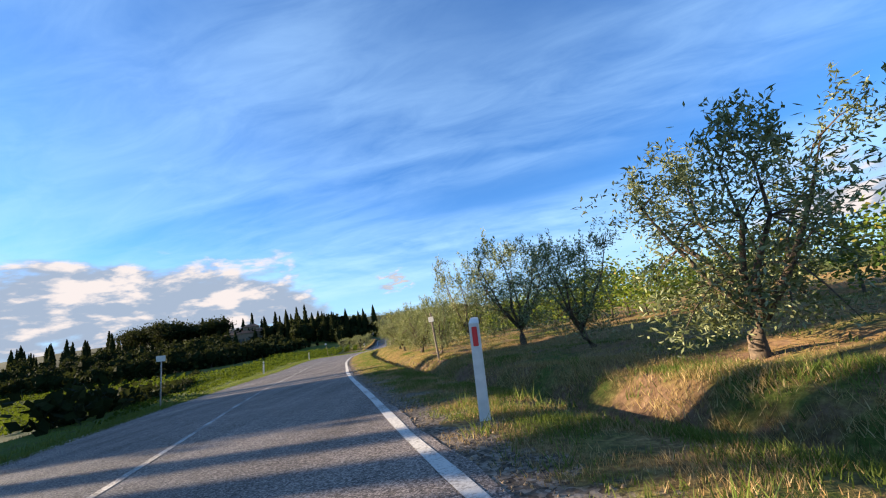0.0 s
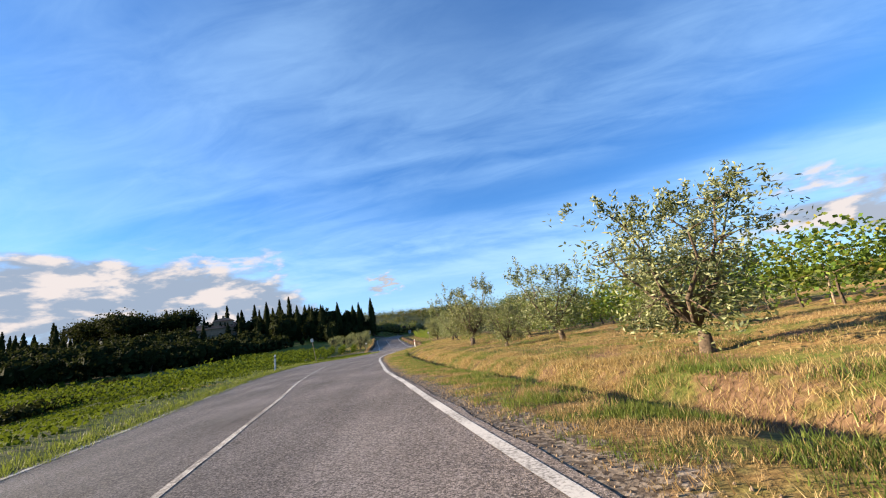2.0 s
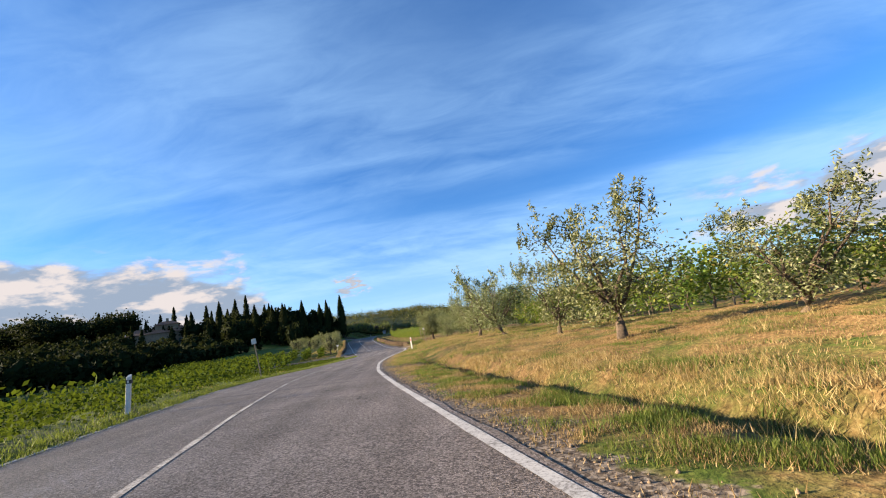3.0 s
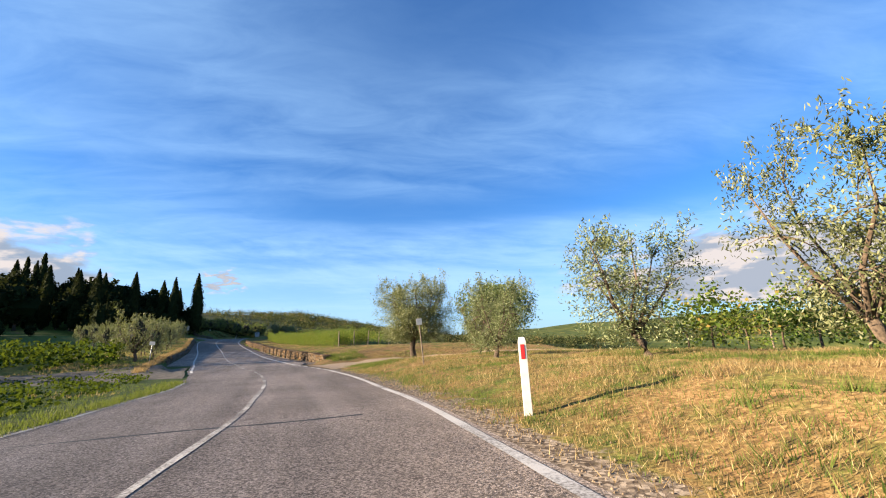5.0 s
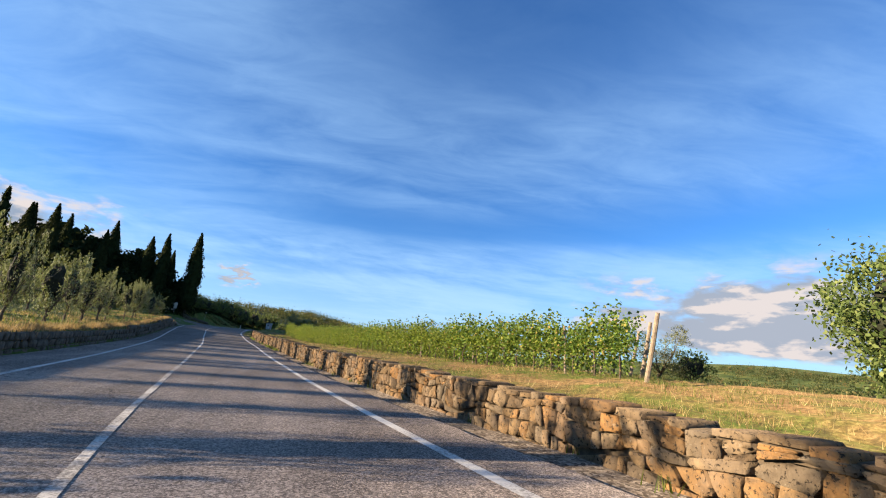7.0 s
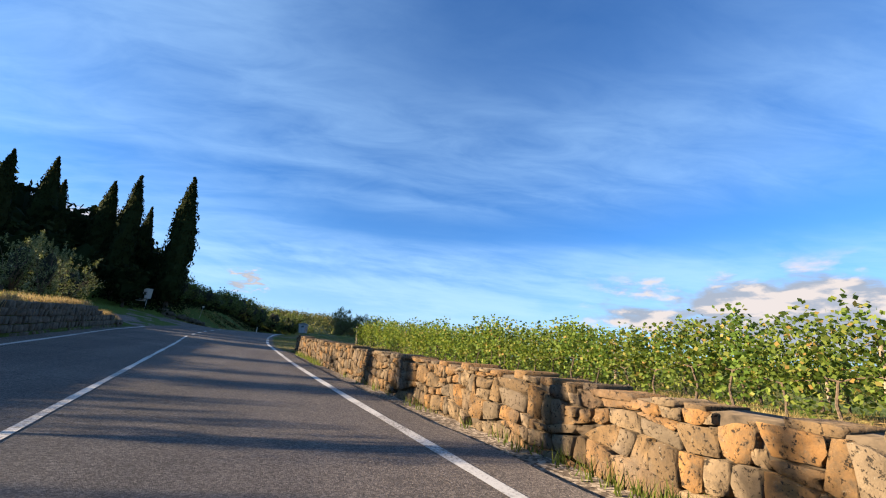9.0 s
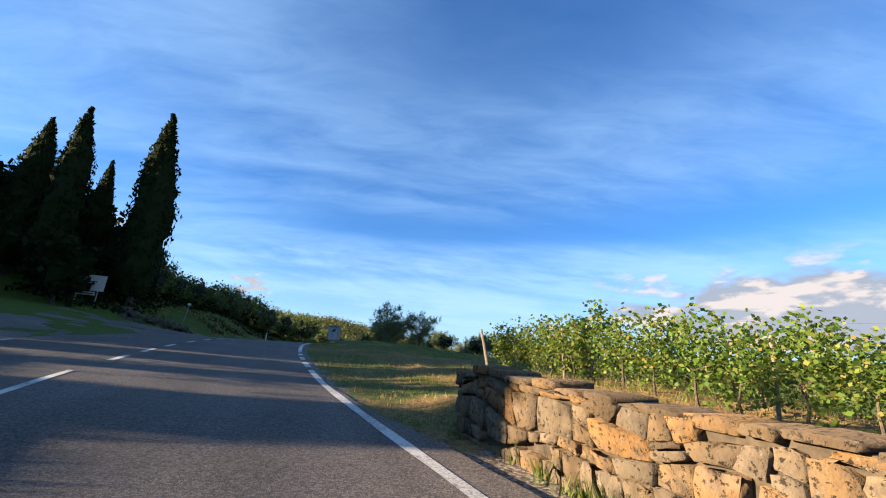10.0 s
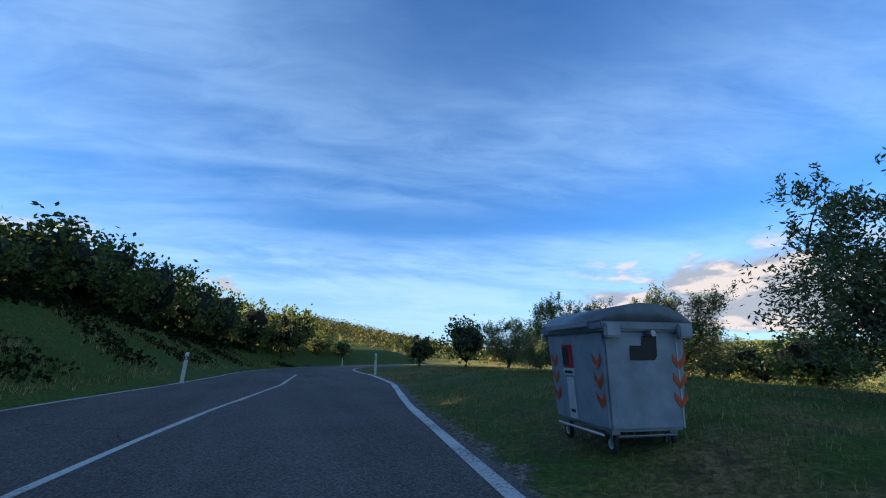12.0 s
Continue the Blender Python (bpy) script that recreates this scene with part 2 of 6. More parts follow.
def ground_material():
    """Grass, dry stalks and bare earth, mixed by large and small patches; woods far off."""
    m, n = material("grassland")
    p = where(n)
    sep = n.add("ShaderNodeSeparateXYZ", {0: p})
    big, mid, fine = n.noise(p, 0.06, 4.0, 0.6), n.noise(p, 0.75, 5.0, 0.65), n.noise(p, 14.0, 4.0, 0.7)
    green = n.ramp(fine, [(0.3, (0.0252, 0.0432, 0.00864)), (0.55, (0.0612, 0.0936, 0.0158)), (0.75, (0.137, 0.158, 0.036))])
    # straw tones, kept darker to include the shadow between blades
    dry = n.ramp(fine, [(0.28, (0.065, 0.036, 0.016)), (0.5, (0.17, 0.103, 0.044)), (0.75, (0.33, 0.228, 0.105))])
    attr = n.add("ShaderNodeAttribute", None, attribute_name="cover")
    dryness, bare, wood = n.add("ShaderNodeSeparateColor", {0: attr.outputs[0]}).outputs
    t = n.math("ADD", n.math("SUBTRACT", dryness, 0.5), n.math("ADD", n.math("MULTIPLY", mid, 0.7), n.math("MULTIPLY", big, 0.3)))
    col = n.mix(n.fade(t, 0.40, 0.62), green, dry)
    clumps = n.fade(n.noise(p, 3.2, 4.0, 0.7), 0.50, 0.66)
    col = n.mix(n.math("MULTIPLY", clumps, 0.7), col, (0.05, 0.042, 0.018))
    earth = n.ramp(n.noise(p, 9.0, 5.0, 0.7), [(0.3, (0.0648, 0.036, 0.0202)), (0.6, (0.173, 0.108, 0.0648)), (0.8, (0.274, 0.194, 0.13))])
    col = n.mix(n.fade(n.math("ADD", n.math("SUBTRACT", bare, 0.5), n.math("MULTIPLY", mid, 1.0)), 0.5, 0.62), col, earth)
    cells = n.add("ShaderNodeTexVoronoi", {"Vector": p, "Scale": 26.0})
    bit = n.add("ShaderNodeSeparateColor", {0: cells.outputs[1]}).outputs[1]
    grit = n.ramp(n.math("ADD", n.math("MULTIPLY", bit, 0.6), n.math("MULTIPLY", fine, 0.4)), [(0.2, (0.045, 0.034, 0.026)), (0.5, (0.12, 0.095, 0.073)), (0.85, (0.27, 0.225, 0.18))])
    verge = n.fade(n.math("ADD", attr.outputs["Alpha"], n.math("MULTIPLY", n.math("SUBTRACT", n.noise(p, 1.6, 4.0, 0.65), 0.5), 1.5)), 0.42, 0.60)
    col = n.mix(verge, col, grit)
    far = n.noise(p, 0.035, 5.0, 0.7)
    trees = n.ramp(far, [(0.35, (0.0158, 0.0252, 0.0072)), (0.5, (0.036, 0.0504, 0.013)), (0.62, (0.072, 0.0756, 0.0216)), (0.75, (0.144, 0.122, 0.0432))])
    col = n.mix(wood, col, trees)
    finish(n, col, 0.95, n.math("ADD", n.math("MULTIPLY", fine, 0.5), n.noise(p, 2.2, 4.0)), 0.6, 0.06, 0.1)
    return m


def stone_material():
    m, n = material("rubble_stone")
    p = n.add("ShaderNodeNewGeometry").outputs["Position"]
    rnd = n.add("ShaderNodeObjectInfo").outputs["Random"]
    isl = n.add("ShaderNodeNewGeometry").outputs["Random Per Island"]
    mixr = n.math("FRACT", n.math("ADD", rnd, n.math("MULTIPLY", isl, 7.31)))
    tone = n.ramp(mixr, [(0.0, (0.075, 0.054, 0.036)), (0.2, (0.165, 0.11, 0.058)), (0.45, (0.225, 0.12, 0.045)), (0.7, (0.125, 0.098, 0.068)), (1.0, (0.22, 0.155, 0.09))])
    a = n.noise(p, 9.0, 7.0, 0.72)
    col = n.mix(n.fade(a, 0.42, 0.72), tone, (0.10, 0.075, 0.05))
    col = n.mix(n.math("MULTIPLY", n.fade(n.noise(p, 1.4, 3.0), 0.5, 0.62), 0.45), col, (0.15, 0.115, 0.085))
    lich = n.fade(n.noise(p, 16.0, 4.0, 0.7), 0.62, 0.72)
    col = n.mix(n.math("MULTIPLY", lich, 0.5), col, (0.26, 0.24, 0.19))
    pits = n.fade(n.noise(p, 24.0, 4.0, 0.7), 0.36, 0.44)
    col = n.mix(pits, (0.030, 0.024, 0.018), col)
    rugged = n.math("ADD", n.math("MULTIPLY", n.noise(p, 10.0, 6.0, 0.68), 1.0), n.math("MULTIPLY", n.noise(p, 45.0, 3.0, 0.7), 0.3))
    finish(n, col, 0.92, n.math("ADD", rugged, n.math("MULTIPLY", pits, 0.3)), 0.9, 0.03, 0.1)
    return m


MAT = {
    "asphalt": asphalt_material(), "paint": paint_material("road_paint", 0.54, 0.80), "faded_paint": paint_material("faded_road_paint", 0.435, 0.70), "ground": ground_material(), "stone": stone_material(),
    # stone darkened to deepen the bank wall's shade; the rubble heap shares it
    "dark_stone": simple("shade_dark_stone", (0.085, 0.072, 0.05), 0.95, 0.35, 6.0, bump=0.9),
    "mortar": simple("mortar_earth", (0.0936, 0.0684, 0.0432), 0.95, 0.3, 9.0),
    "gravel": simple("gravel", (0.30, 0.215, 0.135), 0.95, 0.3, 20.0, bump=0.8),
    # lay-by earth, its brown darkened to stand in for shaded ground
    "track": simple("shade_dark_earth", (0.105, 0.08, 0.056), 0.95, 0.4, 3.0, bump=0.8),
    "bark": simple("olive_bark", (0.112, 0.080, 0.054), 0.95, 0.35, 14.0, bump=0.9),
    "dark_bark": simple("dark_bark", (0.0648, 0.0504, 0.036), 0.95, 0.3, 12.0, bump=0.8),
    "olive": leaf_material("olive_leaf", [(0.0, (0.040, 0.050, 0.020)), (0.3, (0.10, 0.12, 0.046)), (0.6, (0.19, 0.21, 0.09)), (1.0, (0.34, 0.36, 0.21))], 0.6, (0.14, 0.155, 0.04), 0.2, 0.2),
    # near-black crown cores: the shade among inner leaves put into the colour
    "inner_shade": simple("shaded_crown_core", (0.016, 0.019, 0.009), 0.95, 0.3, 5.0, bump=0.9),
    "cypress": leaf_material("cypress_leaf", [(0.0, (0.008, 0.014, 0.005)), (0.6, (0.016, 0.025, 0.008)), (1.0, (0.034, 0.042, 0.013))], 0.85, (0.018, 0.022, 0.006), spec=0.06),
    "oak": leaf_material("oak_leaf", [(0.0, (0.035, 0.052, 0.014)), (0.5, (0.085, 0.115, 0.03)), (1.0, (0.18, 0.20, 0.065))], 0.6, (0.12, 0.15, 0.03)),
    "far_leaf": leaf_material("far_wood_leaf", [(0.0, (0.025, 0.036, 0.014)), (0.45, (0.065, 0.080, 0.028)), (0.8, (0.125, 0.13, 0.05)), (1.0, (0.20, 0.17, 0.075))], 0.8, (0.09, 0.10, 0.03), 0.5, 0.05, 0.075),
    "crop": leaf_material("crop_leaf", [(0.0, (0.012, 0.026, 0.005)), (0.5, (0.036, 0.060, 0.008)), (1.0, (0.085, 0.115, 0.014))], 0.85, (0.07, 0.095, 0.008), spec=0.04),
    "vine": leaf_material("vine_leaf", [(0.0, (0.030, 0.055, 0.012)), (0.5, (0.085, 0.135, 0.022)), (0.85, (0.17, 0.21, 0.045)), (1.0, (0.27, 0.17, 0.05))], 0.6, (0.22, 0.28, 0.035), spec=0.12),
    "grass_green": leaf_material("grass_blade", [(0.0, (0.036, 0.0612, 0.0101)), (0.5, (0.0792, 0.115, 0.0187)), (1.0, (0.158, 0.18, 0.0396))], 0.6, (0.158, 0.202, 0.0288)),
    "grass_dry": leaf_material("straw_blade", [(0.0, (0.13, 0.078, 0.03)), (0.5, (0.30, 0.205, 0.085)), (1.0, (0.47, 0.37, 0.19))], 0.7, (0.33, 0.24, 0.09)),
    "white": simple("white_plastic", (0.56, 0.54, 0.49), 0.5, 0.08, 8.0),
    "black": simple("black_plastic", (0.0144, 0.0144, 0.0158), 0.5, 0.2),
    "red": simple("red_reflector", (0.54, 0.0216, 0.0216), 0.3, 0.1),
    "orange": simple("orange_reflector", (0.54, 0.0936, 0.0288), 0.4, 0.12, 20.0),
    "pole": simple("weathered_wood_post", (0.259, 0.202, 0.144), 0.85, 0.25, 12.0, bump=0.6),
    "steel": simple("galvanised_steel", (0.302, 0.31, 0.317), 0.45, 0.12, 10.0, 0.9),
    "bin": simple("grey_bin_steel", (0.259, 0.288, 0.31), 0.45, 0.12, 4.0),
    "bin_dark": simple("dark_bin_lid", (0.115, 0.137, 0.144), 0.5, 0.15, 5.0),
    "tar": simple("tar_and_shadow", (0.02, 0.02, 0.02), 0.7, 0.2, 9.0),
    "rubber": simple("black_rubber", (0.0216, 0.0216, 0.0216), 0.8, 0.2),
    "plaster": simple("ochre_plaster", (0.302, 0.23, 0.158), 0.9, 0.15, 1.5),
    "roof": simple("terracotta_tile", (0.216, 0.108, 0.0648), 0.9, 0.25, 3.0),
    "dark_glass": simple("window_glass", (0.0216, 0.0252, 0.0288), 0.15, 0.1),
    "shutter": simple("green_shutter", (0.036, 0.0504, 0.036), 0.6, 0.1),
}

# ---- the road's line ----
def dense_path():
    pts = np.array([r[1:4] for r in PATH])
    first, last = pts[1] - pts[0], pts[-1] - pts[-2]
    pre = [pts[0] - first * k for k in range(12, 0, -1)]
    post = [pts[-1] + last * (8.3 / np.linalg.norm(last)) * k for k in range(1, 12)]
    pts = np.vstack([pre, pts, post])
    out = []
    for i in range(1, len(pts) - 2):
        p0, p1, p2, p3 = pts[i - 1:i + 3]
        for f in np.arange(0, 1, 0.1):
            out.append(0.5 * (2 * p1 + (p2 - p0) * f + (2 * p0 - 5 * p1 + 4 * p2 - p3) * f * f + (3 * p1 - 3 * p2 + p3 - p0) * f ** 3))
    return np.array(out)


TRACK = dense_path()
START = int(np.argmin(((TRACK[:, :2] - np.array(PATH[0][1:3])) ** 2).sum(1)))
ALONG = np.concatenate([[0], np.cumsum(np.linalg.norm(np.diff(TRACK[:, :2], axis=0), axis=1))])
ALONG -= ALONG[START]
# how far the right edge line runs to the right of the camera's line
EDGE_S = [-60, 3, 5, 9, 20, 21, 26, 29, 30, 34, 37, 46, 52, 54, 58, 62, 70, 72, 77, 88, 90, 94, 96, 98, 105, 107, 108, 111, 115, 120, 122, 124, 128, 131, 132, 140, 160, 161, 167, 174, 178, 184, 196, 200, 202, 204, 209, 211, 214, 217, 218, 223, 231, 240, 250, 262, 280]
EDGE_R = [0.82, 0.88, 0.86, 0.94, 1.05, 1.06, 1.17, 1.21, 1.25, 1.3, 1.38, 1.49, 1.35, 1.36, 1.27, 1.16, 1.04, 1.11, 1.24, 1.95, 2.09, 2.36, 2.4, 2.34, 2.42, 2.54, 2.59, 2.67, 2.45, 2.47, 2.53, 2.59, 2.77, 2.83, 2.84, 2.74, 2.08, 2.06, 1.92, 1.77, 1.68, 1.37, 1.26, 1.24, 1.27, 1.38, 1.58, 1.62, 1.91, 2.22, 2.37, 3.2, 3.7, 3.2, 0.8, -5.0, -18.0]
TANG = np.gradient(TRACK[:, :2], axis=0)
TANG /= np.linalg.norm(TANG, axis=1)[:, None]
OFFS = np.interp(ALONG, EDGE_S, EDGE_R)
EDGE = TRACK[:, :2] + np.stack([TANG[:, 1], -TANG[:, 0]], 1) * OFFS[:, None]
keep = np.concatenate([[True], np.diff(EDGE[:, 1]) > 0.02])
EDGE, OFFS_K, TRACK_K = EDGE[keep], OFFS[keep], TRACK[keep]
# past the crest the road bends to the right
EDGE[:, 0] = np.where(EDGE[:, 1] > 229, np.interp(EDGE[:, 1], [229, 233, 237, 241, 246, 251, 256, 262, 270, 285], [-19.95, -19.6, -19.1, -18.4, -17.1, -15.0, -12.0, -7.2, 0.5, 14.0]), EDGE[:, 0])
ROAD_Z = np.where(TRACK_K[:, 1] < 207, TRACK_K[:, 2] - EYE, np.interp(TRACK_K[:, 1], [207, 216, 225, 235, 250, 270, 300], [2.88, 3.02, 3.02, 2.85, 2.62, 2.3, 1.7]))
ROAD_Z = np.where(TRACK_K[:, 1] < 0, 0.0, ROAD_Z)
ROAD_Z = np.convolve(np.pad(ROAD_Z, 12, mode="edge"), np.ones(25) / 25, "valid")


def mid_d(y):
    """The middle line, from the right edge line."""
    return float(np.interp(y, [0, 13, 21, 30, 40, 47, 55, 60, 75, 89, 97, 103, 112, 117, 123, 126, 160, 169, 180, 190, 198, 203, 208, 212, 216, 300],
                           [-3.2, -3.3, -3.25, -3.08, -3.12, -3.23, -3.5, -3.58, -3.5, -3.37, -3.05, -3.02, -2.98, -3.08, -3.25, -3.35, -3.68, -3.85, -4.05, -4.25, -4.3, -3.92, -3.8, -3.68, -3.5, -3.3]))


LEFT_LINE = ([0, 16, 24, 31, 41, 50, 57, 75, 93, 101, 112, 121, 130, 140, 169, 190, 205, 216, 224, 300], [-6.8, -6.8, -6.5, -6.1, -5.95, -6.05, -6.4, -6.6, -6.4, -5.75, -5.65, -5.8, -6.05, -6.2, -6.95, -7.4, -7.3, -7.0, -6.7, -6.2])


def left_d(y):
    """The left edge line, from the right edge line."""
    return float(np.interp(y, *LEFT_LINE))


def edge_x(y):
    return np.interp(y, EDGE[:, 1], EDGE[:, 0])


def bank(y):
    return np.interp(y, [40, 55, 70, 85, 160, 175, 195, 208], [0, 0.04, 0.04, 0, 0, 0.03, 0.03, 0])


def road_z(y, d):
    """Height of the road's surface at y, d metres right of its right edge line."""
    return np.interp(y, EDGE[:, 1], ROAD_Z) - bank(y) * (np.clip(d, -9, 2) + np.interp(y, EDGE[:, 1], OFFS_K))


# ---- the lie of the land: heights over the road at some places along it ----
LEFT_D = [-3000, -900, -400, -250, -150, -100, -60, -35, -20, -12, -9, -8.05, -7.8, -7.25, -7.1, -6.95]
RIGHT_D = [0.35, 1.2, 1.9, 2.2, 2.85, 3.45, 5, 8, 12, 20, 40, 80, 150, 300, 600, 1100, 3000]
FAR_R = [-4, -10, -20, -32, -25, 42, 60]
LAND = {
    -80: ([40, 36, 12, 8, 4, 1, -2.2, -2.4, -1.6, -0.4, 0.12, 0.10, 0.09, 0.05, 0.0, -0.03], [-0.01, 0.0, -0.06, -0.45, -0.42, 0.06, 0.16, 0.28, 0.32, 0.45, 0.8, 1.5, 2, 3, 10, 40, 60]),
    60: ([40, 36, 12, 8, 4, 1, -1.6, -1.5, -0.9, -0.2, 0.14, 0.12, 0.10, 0.05, 0.0, -0.03], [-0.01, 0.0, -0.04, -0.45, -0.42, 0.02, 0.14, 0.28, 0.32, 0.4, 0.5, 0, -1, -4, 5, 40, 60]),
    80: ([40, 36, 12, 8, 4.5, 1.5, -0.6, -0.6, -0.3, 0.0, 0.13, 0.12, 0.10, 0.05, 0.0, -0.03], [0, 0.05, 0.12, 0.16, 0.25, 0.35, 0.45, 0.5, 0.45, 0.3, -0.5, -4, -12, -24, -20, 42, 60]),
    102: ([40, 36, 12, 8.5, 5, 2.2, 0.7, 0.2, 0, 0, 0, 0.02, 0.02, 0.004, 0.0, -0.02], [0, 0.06, 0.25, 0.296, 0.4, 0.45, 0.5, 0.5, 0.35, -0.1, -3] + FAR_R[1:]),
    110: ([40, 36, 12, 8.5, 5, 3, 1.2, 0.4, 0.1, 0, 0, 0.0, 0.0, 0.0, 0.0, -0.02], [-0.02, -0.03, 0, 0.006, 0.02, 0.05, 0.1, 0.2, 0.3, 0.0, -3.5] + FAR_R[1:]),
    117: ([40, 36, 12, 8.5, 5.5, 4, 2.3, 1.1, 0.6, 0.4, 0.34, 0.3, -0.03, -0.03, -0.03, -0.02], [-0.03, -0.1, 0.3, 0.362, 0.5, 0.6, 0.7, 0.85, 0.9, 0.6, -3.0] + FAR_R[1:]),
    127: ([40, 36, 12, 8.5, 5.5, 4, 2.6, 1.5, 1.1, 0.8, 0.66, 0.6, -0.05, -0.034, -0.03, -0.02], [-0.03, -0.1, 0.3, 0.40, 0.5, 0.62, 0.8, 0.85, 0.8, 0.4, -3.0] + FAR_R[1:]),
    178: ([40, 36, 13, 9, 5.5, 4.6, 3.6, 2.6, 1.65, 1.22, 1.15, 1.08, -0.05, -0.034, -0.03, -0.02], [-0.03, -0.08, 0.35, 0.34, 0.32, 0.3, 0.25, 0.2, 0.0, -0.7, -3.8] + FAR_R[1:]),
    180.5: ([40, 36, 13, 9, 5.5, 4.6, 3.5, 2.5, 1.4, 0.9, 0.75, 0.7, -0.04, -0.03, -0.03, -0.02], [-0.02, 0.0, 0.06, 0.08, 0.13, 0.2, 0.32, 0.3, -0.1, -1.3, -4.5] + FAR_R[1:]),
    188: ([40, 36, 13, 9, 5.5, 4.6, 3.4, 2.2, 0.9, 0.3, 0.05, 0.0, 0.0, 0.0, 0.0, -0.02], [-0.02, 0, 0.03, 0.036, 0.05, 0.1, 0.1, 0.0, -0.5, -2.2, -6.0] + FAR_R[1:]),
    202: ([40, 36, 14, 9.5, 6, 4.8, 3.8, 2.9, 1.8, 0.9, 0.25, 0.1, 0.05, 0.011, 0.0, -0.02], [-0.02, 0.05, 0.20, 0.24, 0.30, 0.34, 0.36, 0.28, -0.2, -1.0, -4.4] + FAR_R[1:]),
    214: ([40, 36, 15, 11, 7.5, 6.5, 6.5, 6.2, 4.6, 2.7, 0.9, 0.3, 0.2, 0.043, 0.0, -0.05], [-0.02, 0.06, 0.24, 0.28, 0.35, 0.39, 0.41, 0.34, 0.0, -0.5, -2.4] + FAR_R[1:]),
    245: ([40, 36, 20, 15, 11, 9.5, 7.8, 6.0, 4.2, 2.4, 0.8, 0.3, 0.2, 0.043, 0.0, -0.05], [-0.02, 0, 0.03, 0.039, 0.06, 0.1, 0.15, 0.1, -0.05, -0.5, -2.4] + FAR_R[1:]),
    330: ([46, 42, 34, 28, 20, 15, 10, 7, 4, 2, 1, 0.5, 0.4, 0.164, 0.1, 0.0], [0, 0, 0.2, 0.231, 0.3, 0.4, 0.5, 0.5, 0.3, -0.5, -2, -5, -8, -12, -10, 40, 60]),
    700: ([70, 66, 62, 56, 48, 42, 38, 36, 35, 35, 35, 35, 35, 35.0, 35, 35], [35, 35, 35, 34.69, 34, 34, 34, 33, 32, 30, 26, 17, 3, -22, -18, 36, 60]),
    3000: ([90] * 16, [60] * 10 + [55, 45, 25, 0, -5, 10, 70]),
}
LAND_Y = sorted(LAND)
LAND_D = np.array(LEFT_D + RIGHT_D)
LAND_H = np.array([LAND[k][0] + LAND[k][1] for k in LAND_Y])
WALL_FROM, WALL_TO = 114.6, 178.0


def wall_d(y):
    return np.interp(y, [WALL_FROM, 140, WALL_TO], [1.95, 1.55, 1.05])


def wall_top(y):
    return np.interp(y, [WALL_FROM, 118, 130, 150, WALL_TO], [0.48, 0.55, 0.68, 0.78, 0.78])


def land(y, d):
    """Height of the ground at y, d metres right of the right edge line (arrays)."""
    y, d = np.asarray(y, float), np.asarray(d, float)
    y, d = np.broadcast_arrays(y, d)
    # the road crosses the rows aslant where it bends away
    d = np.where(d < 0, d / np.interp(y, [234, 250, 264], [1, 1.15, 1.4]), d)
    beside = d
    # the left verge follows the left line
    follow = np.interp(y, [112, 122, 186, 200], [1, 0, 0, 1]) * np.clip((d + 20) / 8, 0, 1) * np.clip((-4 - d) / 1.5, 0, 1)
    d = d + (-6.75 - np.interp(y, *LEFT_LINE)) * follow
    iy = np.clip(np.searchsorted(LAND_Y, y) - 1, 0, len(LAND_Y) - 2)
    y0, y1 = np.array(LAND_Y)[iy], np.array(LAND_Y)[iy + 1]
    f = np.clip((y - y0) / (y1 - y0), 0, 1)
    f = f * f * (3 - 2 * f)
    idd = np.clip(np.searchsorted(LAND_D, d) - 1, 0, len(LAND_D) - 2)
    g = np.clip((d - LAND_D[idd]) / (LAND_D[idd + 1] - LAND_D[idd]), 0, 1)
    h = (LAND_H[iy, idd] * (1 - g) + LAND_H[iy, idd + 1] * g) * (1 - f) + (LAND_H[iy + 1, idd] * (1 - g) + LAND_H[iy + 1, idd + 1] * g) * f
    walled = (y > WALL_FROM) & (y < WALL_TO) & (d > 0)
    h = np.where(walled & (d < wall_d(y) + 0.18), np.minimum(h, -0.04), h)
    h = np.where(walled & (d >= wall_d(y) + 0.18) & (d < 4), np.minimum(h, wall_top(y) - 0.05), h)
    on_road = (beside > np.minimum(np.interp(y, *LEFT_LINE) + 0.15, np.interp(y, [114, 124, 186, 194], [0, -7.7, -7.7, 0]))) & (beside < -0.3) & (y < 284)
    h = np.where(on_road, -0.07, h)
    d = beside
    away = np.clip((np.abs(d + 3) - 3.5) / 30, 0, 1)
    bumps = 0.05 * np.sin(x_bump(y, d, 1.7)) * np.clip(np.abs(d + 3) - 4.2, 0, 2) / 2 + 0.15 * away * np.sin(x_bump(y, d, 0.21))
    far = np.clip((np.abs(d) - 500) / 900, 0, 1)
    hills = far * (9 * np.sin(0.0041 * y + 0.0017 * d) + 6 * np.sin(0.0113 * y - 0.004 * d + 1))
    return road_z(y, d) + h + bumps + hills


def x_bump(y, d, k):
    return k * y + 1.3 * np.sin(k * 1.9 * d + 0.6) + 0.9 * k * d


def at(y, d, up=0.0):
    """A place on the ground, y along, d right of the right edge line."""
    return Vector((float(edge_x(y)) + d, y, float(land(y, d)) + up))


# ---- building helpers ----
def link_mesh(name, me, mat, parent=None, label="", smooth=False):
    ob = new(name, me)
    mats = mat if isinstance(mat, (list, tuple)) else [mat]
    if not me.materials:
        for mm in mats:
            me.materials.append(mm)
    if smooth:
        me.polygons.foreach_set("use_smooth", [True] * len(me.polygons))
    if parent is not None:
        ob.parent = parent
    if label:
        tagged(ob, label)
    return ob


